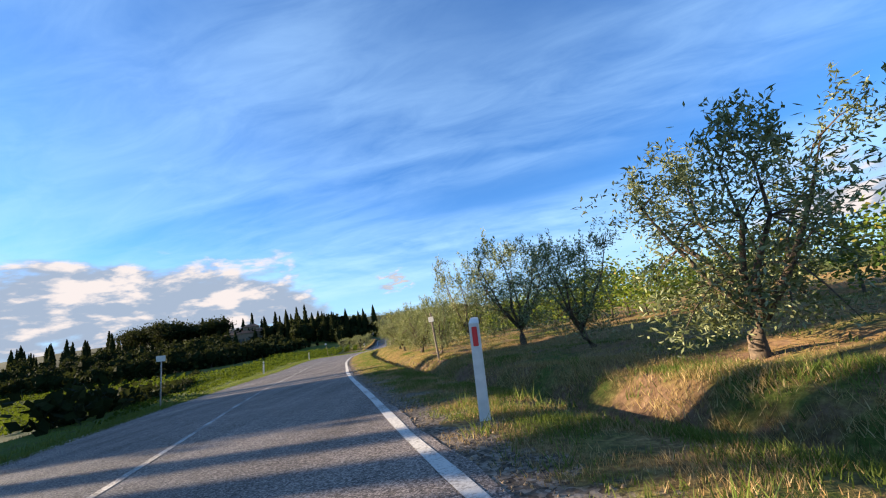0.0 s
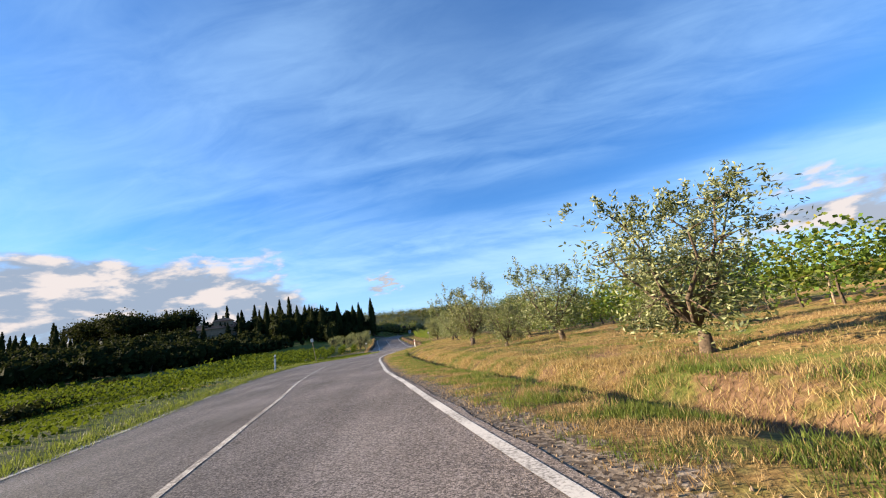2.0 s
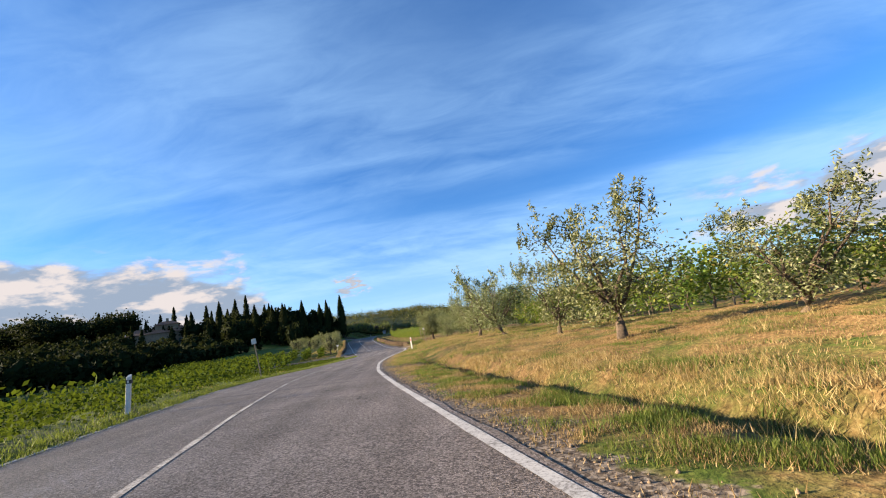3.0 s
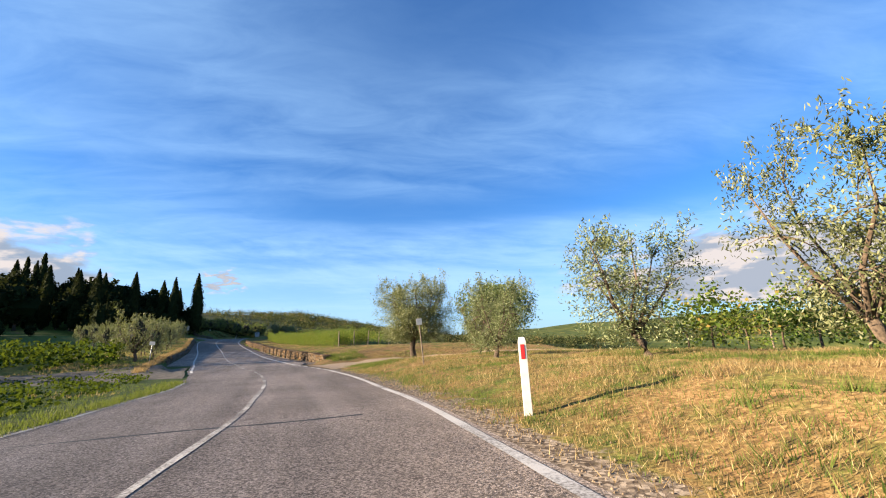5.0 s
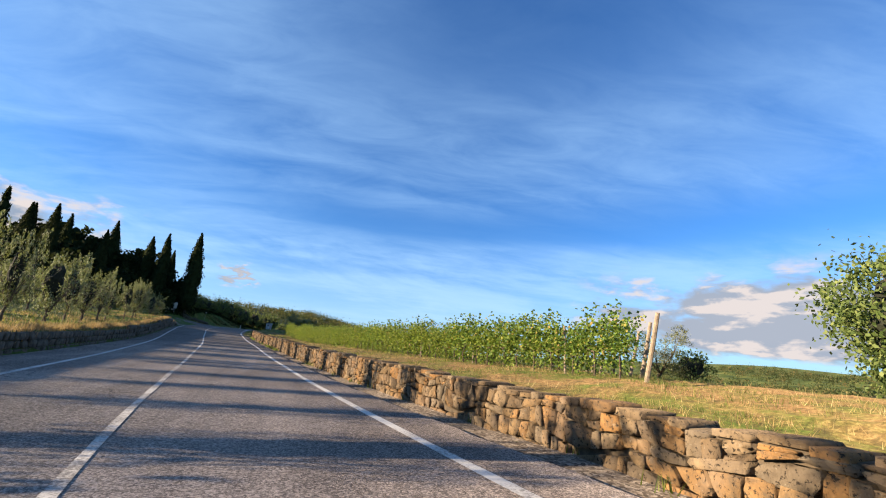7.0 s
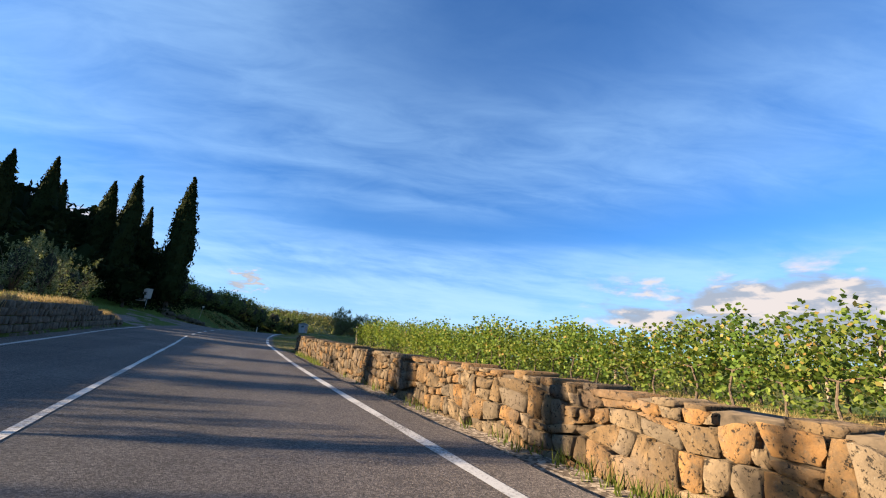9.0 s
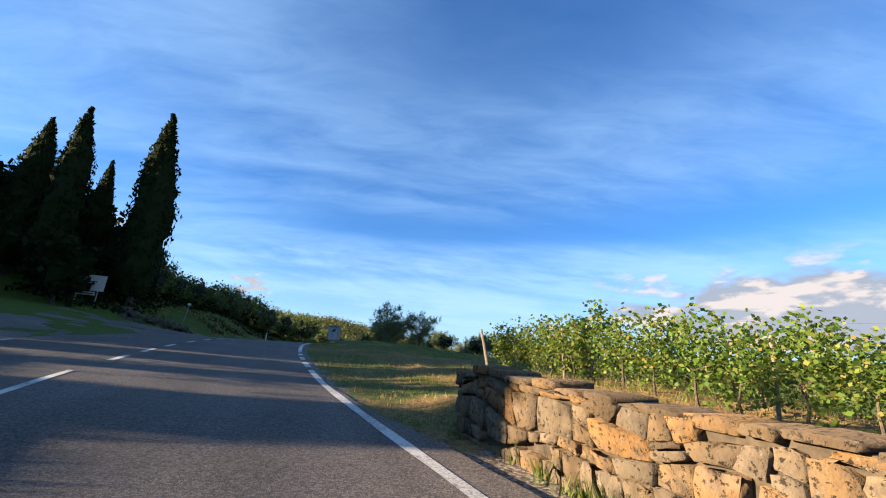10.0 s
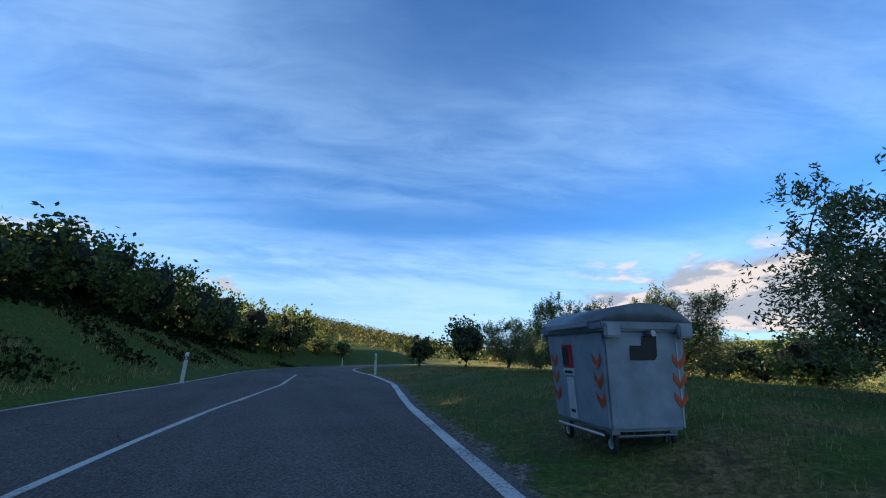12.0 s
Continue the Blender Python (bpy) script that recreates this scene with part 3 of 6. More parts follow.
def part(name, bm, mat, parent=None, label="", smooth=False):
    me = bpy.data.meshes.new(name)
    bm.to_mesh(me)
    bm.free()
    return link_mesh(name, me, mat, parent, label, smooth)


def from_arrays(name, verts, faces, mat, parent=None, label="", smooth=False):
    """One mesh from arrays of places and of equal-sided faces."""
    verts, faces = np.asarray(verts, np.float32), np.asarray(faces, np.int32)
    me = bpy.data.meshes.new(name)
    k = faces.shape[1]
    me.vertices.add(len(verts))
    me.vertices.foreach_set("co", verts.ravel())
    me.loops.add(faces.size)
    me.loops.foreach_set("vertex_index", faces.ravel())
    me.polygons.add(len(faces))
    me.polygons.foreach_set("loop_start", np.arange(0, faces.size, k, dtype=np.int32))
    me.update(calc_edges=True)
    me.validate()
    return link_mesh(name, me, mat, parent, label, smooth)


def box(bm, x0, y0, z0, x1, y1, z1, taper=0.0, bevel=0.0):
    vs = bmesh.ops.create_cube(bm, size=1.0)["verts"]
    for v in vs:
        k = 1 - taper * (v.co.z < 0)
        v.co = Vector(((x0 + x1) / 2 + v.co.x * (x1 - x0) * k, (y0 + y1) / 2 + v.co.y * (y1 - y0) * k, (z0 + z1) / 2 + v.co.z * (z1 - z0)))
    if bevel:
        edges = list({e for v in vs for e in v.link_edges})
        bmesh.ops.bevel(bm, geom=edges, offset=bevel, segments=2, affect="EDGES")


def tube(bm, points, radii, sides=7):
    """A tapered limb along points."""
    rings = []
    for i, p in enumerate(points):
        p = Vector(p)
        t = (Vector(points[min(i + 1, len(points) - 1)]) - Vector(points[max(i - 1, 0)])).normalized()
        a = t.orthogonal().normalized() if abs(t.z) < 0.95 else t.cross(Vector((0, 1, 0))).normalized()
        b = t.cross(a)
        rings.append([bm.verts.new(p + (a * math.cos(k * math.tau / sides) + b * math.sin(k * math.tau / sides)) * radii[i]) for k in range(sides)])
    for r, q in zip(rings, rings[1:]):
        for k in range(sides):
            bm.faces.new((r[k], r[(k + 1) % sides], q[(k + 1) % sides], q[k]))
    bm.faces.new(rings[-1])
    bm.faces.new(rings[0][::-1])


def leaves(rng, centres, spread, count, length, width, droop=0.0, up=0.3):
    """Many small pointed leaves (two triangles each, folded at the rib) round the centres; returns arrays."""
    n = len(centres) * count
    c = np.repeat(np.asarray(centres), count, 0) + rng.normal(0, 1, (n, 3)) * np.repeat(np.asarray(spread), count, 0)
    ax = rng.normal(0, 1, (n, 3))
    ax[:, 2] += up
    ax /= np.linalg.norm(ax, axis=1)[:, None]
    side = np.cross(ax, rng.normal(0, 1, (n, 3)))
    side /= np.linalg.norm(side, axis=1)[:, None] + 1e-9
    L = length * rng.uniform(0.6, 1.3, (n, 1))
    Wd = width * rng.uniform(0.7, 1.3, (n, 1))
    v = np.stack([c - ax * L / 2, c + side * Wd / 2, c + ax * L / 2, c - side * Wd / 2], 1).reshape(-1, 3)
    f = np.arange(n * 4).reshape(-1, 4)
    return v, f

# ---- ground, road and markings ----
def spaced(a, b, step, grow=1.0):
    out, v = [], a
    while v < b:
        out.append(v)
        v += step
        step *= grow
    return out


def build_ground():
    fine = np.arange(-14, 14.01, 0.4)
    right = np.array(spaced(14.5, 3000, 0.8, 1.09))
    left = -np.array(spaced(14.5, 3000, 0.8, 1.09))[::-1]
    extra = [-7.18, 1.95, -8.06, -7.98, -7.82, -7.4, -7.25, -7.1, -6.98, 0.08, 0.14, 1.9, 2.02, 2.25, 2.5, 2.85, 3.1, 3.4]
    d = np.array(sorted(set(np.round(np.concatenate([left, fine, right, extra]), 3))))
    y = np.array(sorted(set(spaced(-60, -6, 3.0) + spaced(-5, 215, 1.05) + spaced(216, 3000, 1.5, 1.05) + [-70, -90, -130, -200, -320, -500, -800, -1400, -3000] + [WALL_FROM - 0.05, WALL_FROM + 0.05, WALL_TO - 0.05, WALL_TO + 0.05])))
    Y, D = np.meshgrid(y, d, indexing="ij")
    Xc = edge_x(Y)
    near_wall = (Y > WALL_FROM) & (Y < WALL_TO)
    # draw two columns close to the wall's back so that the step is sharp
    for j, off in ((int(np.argmin(abs(d - 1.2))), 0.16), (int(np.argmin(abs(d - 1.6))), 0.20)):
        D[:, j] = np.where(near_wall[:, j], wall_d(Y[:, j]) + off, D[:, j])
    D = np.sort(D, axis=1)
    Z = land(Y, D)
    verts = np.stack([Xc + D, Y, Z], -1).reshape(-1, 3)
    ny, nd = len(y), len(d)
    i = (np.arange(ny - 1)[:, None] * nd + np.arange(nd - 1)[None, :]).ravel()
    faces = np.stack([i, i + 1, i + nd + 1, i + nd], 1)
    ob = from_arrays("ground", verts, faces, MAT["ground"], smooth=True)
    # cover: dryness, bare earth, far woods
    dry = np.where(D > 0.3, 0.56, 0.22)
    dry = np.where((D > 0.3) & (Y > 66) & (Y < 115), 0.54, dry)
    dry = np.where((D > 0.3) & (Y > 114) & (Y < 180), 0.55, dry)
    dry = np.where((D > 0.3) & (Y >= 180), 0.47, dry)
    dry = np.where((D > 2.4) & (Y > 34) & (Y < 66), 0.55, dry)
    dry = np.where((D < -6) & (D > -9.5) & (Y < 180), 0.12, dry)
    dry = np.where((D < -6) & (D > -30) & (Y > 200), 0.34, dry)
    bare = np.where((D > 3.0) & (D < 8) & (Y < 45), 0.42, 0.0)
    bare = np.where((D > 2.0) & (D < 5.0) & (Y < 45), 0.55, bare)
    strip = np.where((D > 0) & (D < 2.2), np.interp(D, [0.1, 0.35, 0.8, 1.5], [1.0, 0.8, 0.42, 0.1]), 0.0)
    strip = np.where((Y > 177.5) & (D > 0), np.interp(D, [0.1, 0.4, 0.7], [0.8, 0.4, 0.0]), strip)
    strip = np.where((Y > 114.6) & (Y <= 177.5) & (D > 0) & (D < 2.2), 0.8, strip)
    bare = np.where((D < -36) & (D > -170) & (Y < 200), 0.5, bare)
    # earth tone on the left bank, also standing in for its deeper shade
    bare = np.where((D < -7.4) & (D > -18) & (Y > 203) & (Y < 260), 0.36, bare)
    dry = np.where((D > 2.5) & (D < 12) & (Y > 178) & (Y < 192), 0.62, dry)
    bare = np.where((D > 3.4) & (D < 9) & (Y > 178) & (Y < 189), 0.48, bare)
    wood = np.clip((np.hypot(D, Y - 100) - 170) / 70, 0, 1)
    wood = np.where((D < -52) & (D > -320) & (Y > 104), 1.0, wood)
    cover = np.stack([dry, bare, wood, strip], -1).reshape(-1, 4).astype(np.float32)
    at_ = ob.data.color_attributes.new("cover", "FLOAT_COLOR", "POINT")
    at_.data.foreach_set("color", cover.ravel())
    tagged(ob, "rolling farmland with green and straw-dry grass", "ground", kind="structure")


def ribbon(name, y0, y1, d0, d1, lift, mat, step=1.0, wobble=0.0, thick=0.0, parent=None):
    """A strip along the road between two distances from its right edge line."""
    ys = np.linspace(y0, y1, max(2, int(abs(y1 - y0) / step) + 1))
    t = np.gradient(edge_x(ys), ys)
    k = 1 / np.sqrt(1 + t * t)
    rows = []
    cols = np.linspace(0, 1, 9 if name == 'road' else 2)
    for yy, tt, kk in zip(ys, t, k):
        a = d0(yy) if callable(d0) else d0
        b = d1(yy) if callable(d1) else d1
        w = wobble * (math.sin(yy * 2.1) + 0.6 * math.sin(yy * 5.3 + 1))
        for c in cols:
            d = a + (b - a) * c + (w if c in (0.0, 1.0) else 0) * (1 if c else -1) * 0.5
            # square to the road's line
            x, yq = float(edge_x(yy)) + d * kk, yy - d * tt * kk
            rows.append((x, yq, float(road_z(yy, d)) + lift))
    nc = len(cols)
    i = (np.arange(len(ys) - 1)[:, None] * nc + np.arange(nc - 1)[None, :]).ravel()
    faces = np.stack([i, i + 1, i + nc + 1, i + nc], 1)
    return from_arrays(name, rows, faces, mat, parent)


def build_road():
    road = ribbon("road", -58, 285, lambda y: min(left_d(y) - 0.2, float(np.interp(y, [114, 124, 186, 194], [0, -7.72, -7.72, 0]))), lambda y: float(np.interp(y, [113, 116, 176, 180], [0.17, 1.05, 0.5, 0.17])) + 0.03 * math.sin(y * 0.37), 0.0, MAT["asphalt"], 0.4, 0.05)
    tagged(road, "worn grey asphalt country road", "road", kind="structure")
    # the side road's mouth
    bm = bmesh.new()
    ring = [at(yy, dd, 0.03) for yy, dd in ((186, -6.4), (206, -6.4), (204.5, -9), (203.5, -14), (203, -24), (195, -26), (190, -16), (187.5, -9))]
    f = bm.faces.new([bm.verts.new(v) for v in ring])
    bmesh.ops.triangulate(bm, faces=[f])
    tagged(part("side_road", bm, MAT["asphalt"]), "grey asphalt mouth of a side road", "road", kind="structure")

    def line(y0, y1, d, w, name="road_line", paint="paint"):
        lo, hi = (d - w / 2, d + w / 2) if not callable(d) else ((lambda y: d(y) - w / 2), (lambda y: d(y) + w / 2))
        return tagged(ribbon(name, y0, y1, lo, hi, 0.006, MAT[paint], 0.8, 0.012), "worn white road line", "road line", kind="structure")

    def mid(y0, y1, w=0.10):
        return line(y0, y1, mid_d, w, paint="faded_paint" if y1 < 149 else "paint")

    line(-55, 107.0, 0.0, 0.14)
    line(-55, 104, left_d, 0.11, paint="faded_paint")
    for k in range(4):
        line(107.8 + 1.4 * k, 108.6 + 1.4 * k, 0.0, 0.13)
    line(113.5, 184.2, 0.0, 0.15)
    line(112, 187, left_d, 0.13)
    line(205, 280, left_d, 0.13)
    for a, b in ((185.0, 186.4), (187.4, 188.5), (189.4, 190.3), (191.1, 206.7), (207.5, 208.3), (208.8, 282)):
        line(a, b, 0.0, 0.16)
    mid(-55, 105.3)
    for a, b in ((106.2, 107.3), (108.2, 109.1), (110.3, 111.2), (112.2, 114.2), (115.0, 116.2), (116.9, 119.4)):
        mid(a, b, 0.11)
    mid(120.0, 148.0)
    mid(148.0, 181.6)
    for a in (183.4, 186.0, 188.6, 191.6, 194.6, 197.5, 199.2, 201.7, 204.9, 207.1):
        mid(a, a + 1.4, 0.13)
    mid(208.8, 229)
    def seam(y0, d0, y1, d1, w=0.035):
        bm = bmesh.new()
        n = 14
        rows = []
        for i in range(n + 1):
            f = i / n
            y, d = y0 + (y1 - y0) * f + 0.05 * math.sin(9 * f + y0), d0 + (d1 - d0) * f
            x, z = float(edge_x(y)) + d, float(road_z(y, d)) + 0.005
            ww = w * (0.7 + 0.5 * math.sin(23 * f + y1) ** 2)
            rows.append((bm.verts.new((x, y - ww, z)), bm.verts.new((x, y + ww, z))))
        for r, q in zip(rows, rows[1:]):
            bm.faces.new((r[0], q[0], q[1], r[1]))
        tagged(part("tar_seam", bm, MAT["tar"]), "dark strip across the asphalt, for tar seams and a cable shadow", "road repair", "tar seams", kind="structure")

    # a thin cable's shadow drawn as a dark strip; the others are seams
    seam(92.1, -6.1, 91.85, -1.2, 0.055)
    seam(35.25, -6.2, 34.7, -1.2, 0.025)
    seam(33.4, -3.6, 33.0, -0.9, 0.02)
    seam(64.8, -5.9, 64.35, -0.8, 0.045)
    seam(66.0, -3.2, 65.7, -0.6, 0.02)
    # gravel drive on the right, lay-by on the left
    for name, ring, lab in (("field_path", [(106.4, 0.3), (112.8, 0.3), (112.0, 2), (111.4, 6), (111.2, 22), (109.4, 22), (109.3, 6), (108.5, 2)], "pale earth field path"),
                            ("lay_by", [(106.2, -6.1), (120.0, -6.1), (118.6, -7.3), (114.8, -9.6), (113.5, -20), (108.5, -20), (107.6, -12), (106.8, -8.5)], "earth track joining the road, dark brown for shade")):
        bm = bmesh.new()
        grid = []
        nu = 26
        a, b = np.array(ring[:1] + ring[-1:3:-1]), np.array(ring[1:5])
        for u in np.linspace(0, 1, nu):
            pa = np.array([np.interp(u, np.linspace(0, 1, len(a)), a[:, k]) for k in (0, 1)])
            pb = np.array([np.interp(u, np.linspace(0, 1, len(b)), b[:, k]) for k in (0, 1)])
            grid.append([bm.verts.new(at(*(pa + (pb - pa) * w), 0.04 if 0 < w < 1 else -0.02)) for w in np.linspace(0, 1, 8)])
        for r, q in zip(grid, grid[1:]):
            for k in range(7):
                bm.faces.new((r[k], r[k + 1], q[k + 1], q[k]))
        tagged(part(name, bm, MAT["gravel" if name == "field_path" else "track"], smooth=True), lab, "track", kind="structure")


build_ground()
build_road()

# ---- trees ----


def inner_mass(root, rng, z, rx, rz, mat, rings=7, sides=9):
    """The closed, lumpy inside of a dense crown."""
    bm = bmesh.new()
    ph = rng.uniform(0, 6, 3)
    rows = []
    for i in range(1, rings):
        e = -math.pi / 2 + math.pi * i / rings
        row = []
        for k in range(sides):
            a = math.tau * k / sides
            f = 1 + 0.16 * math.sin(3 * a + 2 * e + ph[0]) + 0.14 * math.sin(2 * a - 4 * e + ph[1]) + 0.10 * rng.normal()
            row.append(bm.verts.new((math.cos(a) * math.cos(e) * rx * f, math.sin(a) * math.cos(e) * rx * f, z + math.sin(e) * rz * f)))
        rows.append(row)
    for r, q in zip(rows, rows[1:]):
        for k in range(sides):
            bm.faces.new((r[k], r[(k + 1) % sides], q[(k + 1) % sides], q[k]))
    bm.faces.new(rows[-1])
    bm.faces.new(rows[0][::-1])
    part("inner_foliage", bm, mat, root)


def olive_model(seed, height=4.0, width=3.4, lean=0.0, limbs=6, dense=1.0, leaf=0.15, fork=0.75, r0=0.11, slim=0.32, core=0.0, skirt=0.5):
    """An olive: leaning trunk, rising limbs, sprays of narrow leaves in tufts with gaps, long upright shoots."""
    rng = np.random.default_rng(seed)
    root = new("olive_tree")
    bm = bmesh.new()
    tips = []
    top = Vector((lean * fork, 0.12 * rng.normal(), fork))
    tube(bm, [(0, 0, -0.25), (0.03, 0, 0.06), (lean * fork * 0.5, 0.05 * rng.normal(), fork * 0.55), top], [r0 * 1.7, r0 * 1.2, r0 * 0.95, r0 * 0.9], 9)
    up = height - fork
    for k in range(limbs):
        a = math.tau * (k + 0.7 * rng.random()) / limbs
        reach = width * (0.20 + 0.22 * rng.random())
        rise = 0.62 + 0.36 * rng.random()
        p1 = top + Vector((math.cos(a) * reach * 0.45, math.sin(a) * reach * 0.45, up * rise * 0.28))
        p2 = top + Vector((math.cos(a + 0.3) * reach * 0.85, math.sin(a + 0.3) * reach * 0.85, up * rise * 0.62))
        p3 = top + Vector((math.cos(a + 0.2) * reach * 1.1, math.sin(a + 0.2) * reach * 1.1, up * rise * 0.95))
        tube(bm, [top - Vector((0, 0, 0.1)), p1, p2, p3], [r0 * 0.62, r0 * 0.42, r0 * 0.24, 0.012], 6)
        for q, f, drop in ((p1, 0.9, 0.5), (p1, 1.0, 0.9), (p2, 1.0, 0.1), (p2, 1.0, 0.3), (p3, 0.7, -0.1)):
            for j in range(2):
                b = rng.uniform(0, math.tau)
                e = q + Vector((math.cos(b) * width * 0.19 * f, math.sin(b) * width * 0.19 * f, up * 0.10 * rng.normal() - drop * 0.35))
                e.z = max(e.z, skirt)
                tube(bm, [q, (q + e) / 2 + Vector((0, 0, 0.07)), e], [0.022, 0.014, 0.005], 3)
                tips.append(e)
        tips += [p2, p3]
    part("trunk", bm, MAT["bark"], root, smooth=True)
    c = np.array([tuple(t) for t in tips])
    more = [t + rng.normal(0, 1, 3) * np.array([width * 0.075, width * 0.075, height * 0.07]) for t in c for j in range(int(3 * dense + 0.5))]
    c = np.vstack([c, more])
    c[:, 2] = np.maximum(c[:, 2], skirt + 0.3 * rng.random(len(c)))
    sp = np.stack([rng.uniform(0.07, 0.17, len(c)), rng.uniform(0.07, 0.17, len(c)), rng.uniform(0.09, 0.2, len(c))], 1)
    v1, f1 = leaves(rng, c, sp, int(19 * dense), leaf, leaf * slim, up=0.5)
    highest = c[np.argsort(-c[:, 2] + 0.5 * rng.random(len(c)))[: int(46 * dense)]]
    shoots = []
    for t in highest:
        s = rng.uniform(0.2, 0.6) * height / 4
        drift = rng.normal(0, 0.12, 2)
        for q in np.linspace(0, 1, 5):
            shoots.append((t[0] + drift[0] * q, t[1] + drift[1] * q, t[2] + s * q))
    v2, f2 = leaves(rng, np.array(shoots), np.full((len(shoots), 3), 0.045), 7, leaf, leaf * slim, up=1.4)
    from_arrays("crown", np.vstack([v1, v2]), np.vstack([f1, f2 + len(v1)]), MAT["olive"], root, "silvery green olive leaves")
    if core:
        inner_mass(root, rng, height * 0.60, width * core, height * 0.25, MAT["inner_shade"])
    return tagged(root, "silver-green olive tree with an airy crown", "tree", "olive trees")


def cypress_model(seed, height=16.0, width=2.6, count=5200, leaf=0.34):
    rng = np.random.default_rng(seed)
    root = new("cypress")
    bm = bmesh.new()
    tube(bm, [(0, 0, -0.4), (0, 0, 1.2), (0.05, 0, height * 0.5), (0, 0, height * 0.93)], [0.26, 0.2, 0.13, 0.02], 7)
    part("trunk", bm, MAT["dark_bark"], root)
    # a dense core keeps the column closed
    bm = bmesh.new()
    prof = lambda h: (min(1, (h / 0.16) ** 0.6) if h < 0.16 else 1.0) * (1 - max(0, (h - 0.42) / 0.58) ** 1.7) * 0.5
    rings = []
    ph = rng.uniform(0, 6, 6)
    for i, h in enumerate(np.linspace(0.055, 0.985, 22)):
        r = prof(h) * width * 0.86
        rings.append([bm.verts.new((math.cos(a) * r * (1 + 0.13 * math.sin(3 * a + 9 * h + ph[0]) + 0.10 * rng.normal()), math.sin(a) * r * (1 + 0.13 * math.sin(2 * a - 7 * h + ph[1]) + 0.10 * rng.normal()), h * height)) for a in np.linspace(0, math.tau, 12)[:-1]])
    for r, q in zip(rings, rings[1:]):
        for k in range(11):
            bm.faces.new((r[k], r[(k + 1) % 11], q[(k + 1) % 11], q[k]))
    bm.faces.new(rings[-1])
    bm.faces.new(rings[0][::-1])
    part("inner_foliage", bm, MAT["cypress"], root)
    h = rng.uniform(0.04, 1.0, count) ** 0.9
    a = rng.uniform(0, math.tau, count)
    lump = 1 + 0.12 * np.sin(3 * a + 9 * h + ph[0]) + 0.08 * np.sin(7 * a + 31 * h + ph[2]) + 0.07 * np.sin(57 * h + ph[3])
    r = np.array([prof(x) for x in h]) * width * lump * rng.uniform(0.78, 1.10, count)
    c = np.stack([np.cos(a) * r, np.sin(a) * r, h * height], 1)
    v, f = leaves(rng, c, np.full((count, 3), 0.05), 1, leaf, leaf * 0.38, up=2.2)
    from_arrays("crown", v, f, MAT["cypress"], root)
    return tagged(root, "tall dark green cypress, a narrow column", "tree", "cypresses")


def round_tree_model(seed, name, height, width, mat, leaf=0.3, clumps=90, per=46, trunk_h=0.3, label="", group="", flat=0.0, bark="dark_bark", kind="tree", core=0.0, loose=0.055):
    """A broad tree or shrub: trunk, limbs and a lumpy crown of clumps."""
    rng = np.random.default_rng(seed)
    root = new(name)
    bm = bmesh.new()
    th = height * trunk_h
    r0 = max(0.05, height * 0.028)
    tube(bm, [(0, 0, -0.25), (0.02, 0, th * 0.4), (0.05 * height * rng.normal() * 0.3, 0, th)], [r0 * 1.4, r0, r0 * 0.8], 8)
    cs = []
    limbs = 7
    for k in range(limbs):
        a = math.tau * (k + rng.random() * 0.6) / limbs
        e = rng.uniform(0.15, 0.95)
        tip = Vector((math.cos(a) * width * 0.40 * math.cos(e), math.sin(a) * width * 0.40 * math.cos(e), th + (height - th) * (0.30 + 0.55 * math.sin(e))))
        tube(bm, [(0, 0, th * 0.9), tip * 0.55 + Vector((0, 0, th * 0.25)), tip], [r0 * 0.6, r0 * 0.4, 0.015], 5)
    part("trunk", bm, MAT[bark], root, smooth=True)
    for i in range(clumps):
        g = rng.normal(0, 1, 3)
        g /= np.linalg.norm(g)
        rad = rng.uniform(0.55, 1.0) ** 0.5
        z = g[2] * (1 - flat)
        cs.append((g[0] * rad * width * 0.46, g[1] * rad * width * 0.46, th + (height - th) * (0.47 + 0.47 * z * rad)))
    cs = np.array(cs)
    lump = 1 + 0.14 * np.sin(3.1 * np.arctan2(cs[:, 1], cs[:, 0]) + seed) + 0.10 * np.sin(cs[:, 2] * 9 / height + seed)
    cs[:, :2] *= lump[:, None]
    sp = np.full((clumps, 3), width * loose) * rng.uniform(0.6, 1.4, (clumps, 1))
    v, f = leaves(rng, cs, sp, per, leaf, leaf * 0.6, up=0.3)
    from_arrays("crown", v, f, mat, root)
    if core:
        inner_mass(root, rng, th + (height - th) * 0.46, width * core, (height - th) * core * (1 - flat), MAT["inner_shade"] if mat is not MAT["cypress"] else mat)
    return tagged(root, label, kind, group)


def retire(models):
    """Takes the models away once they have been copied."""
    for mo in models:
        for o in (*mo.children_recursive, mo):
            bpy.data.objects.remove(o)


rnd = random.Random(4)
MODELS = []


def olive_at(model, y, d, h, w, turn=None):
    """Sets an olive of height h and width w on the ground."""
    p = at(y, d)
    t = copy_thing(model, pose(p.x, p.y, p.z, 0, 0, rnd.uniform(0, 360) if turn is None else turn))
    t.scale = (w / 3.5, w / 3.5, h / 5.0)
    return t


olives = [olive_model(20 + k, lean=(-0.25, -0.5, 0.15, -0.3, 0.4)[k], limbs=(7, 6, 8, 6, 7)[k], dense=1.3, leaf=0.115, slim=0.30) for k in range(5)]
mid_olives = [olive_model(70 + k, lean=(-0.3, 0.3, 0.1)[k], limbs=7, dense=0.95, leaf=0.135) for k in range(3)]
MODELS += mid_olives
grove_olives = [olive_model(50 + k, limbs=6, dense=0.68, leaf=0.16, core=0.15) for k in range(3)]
MODELS += grove_olives
MODELS += olives
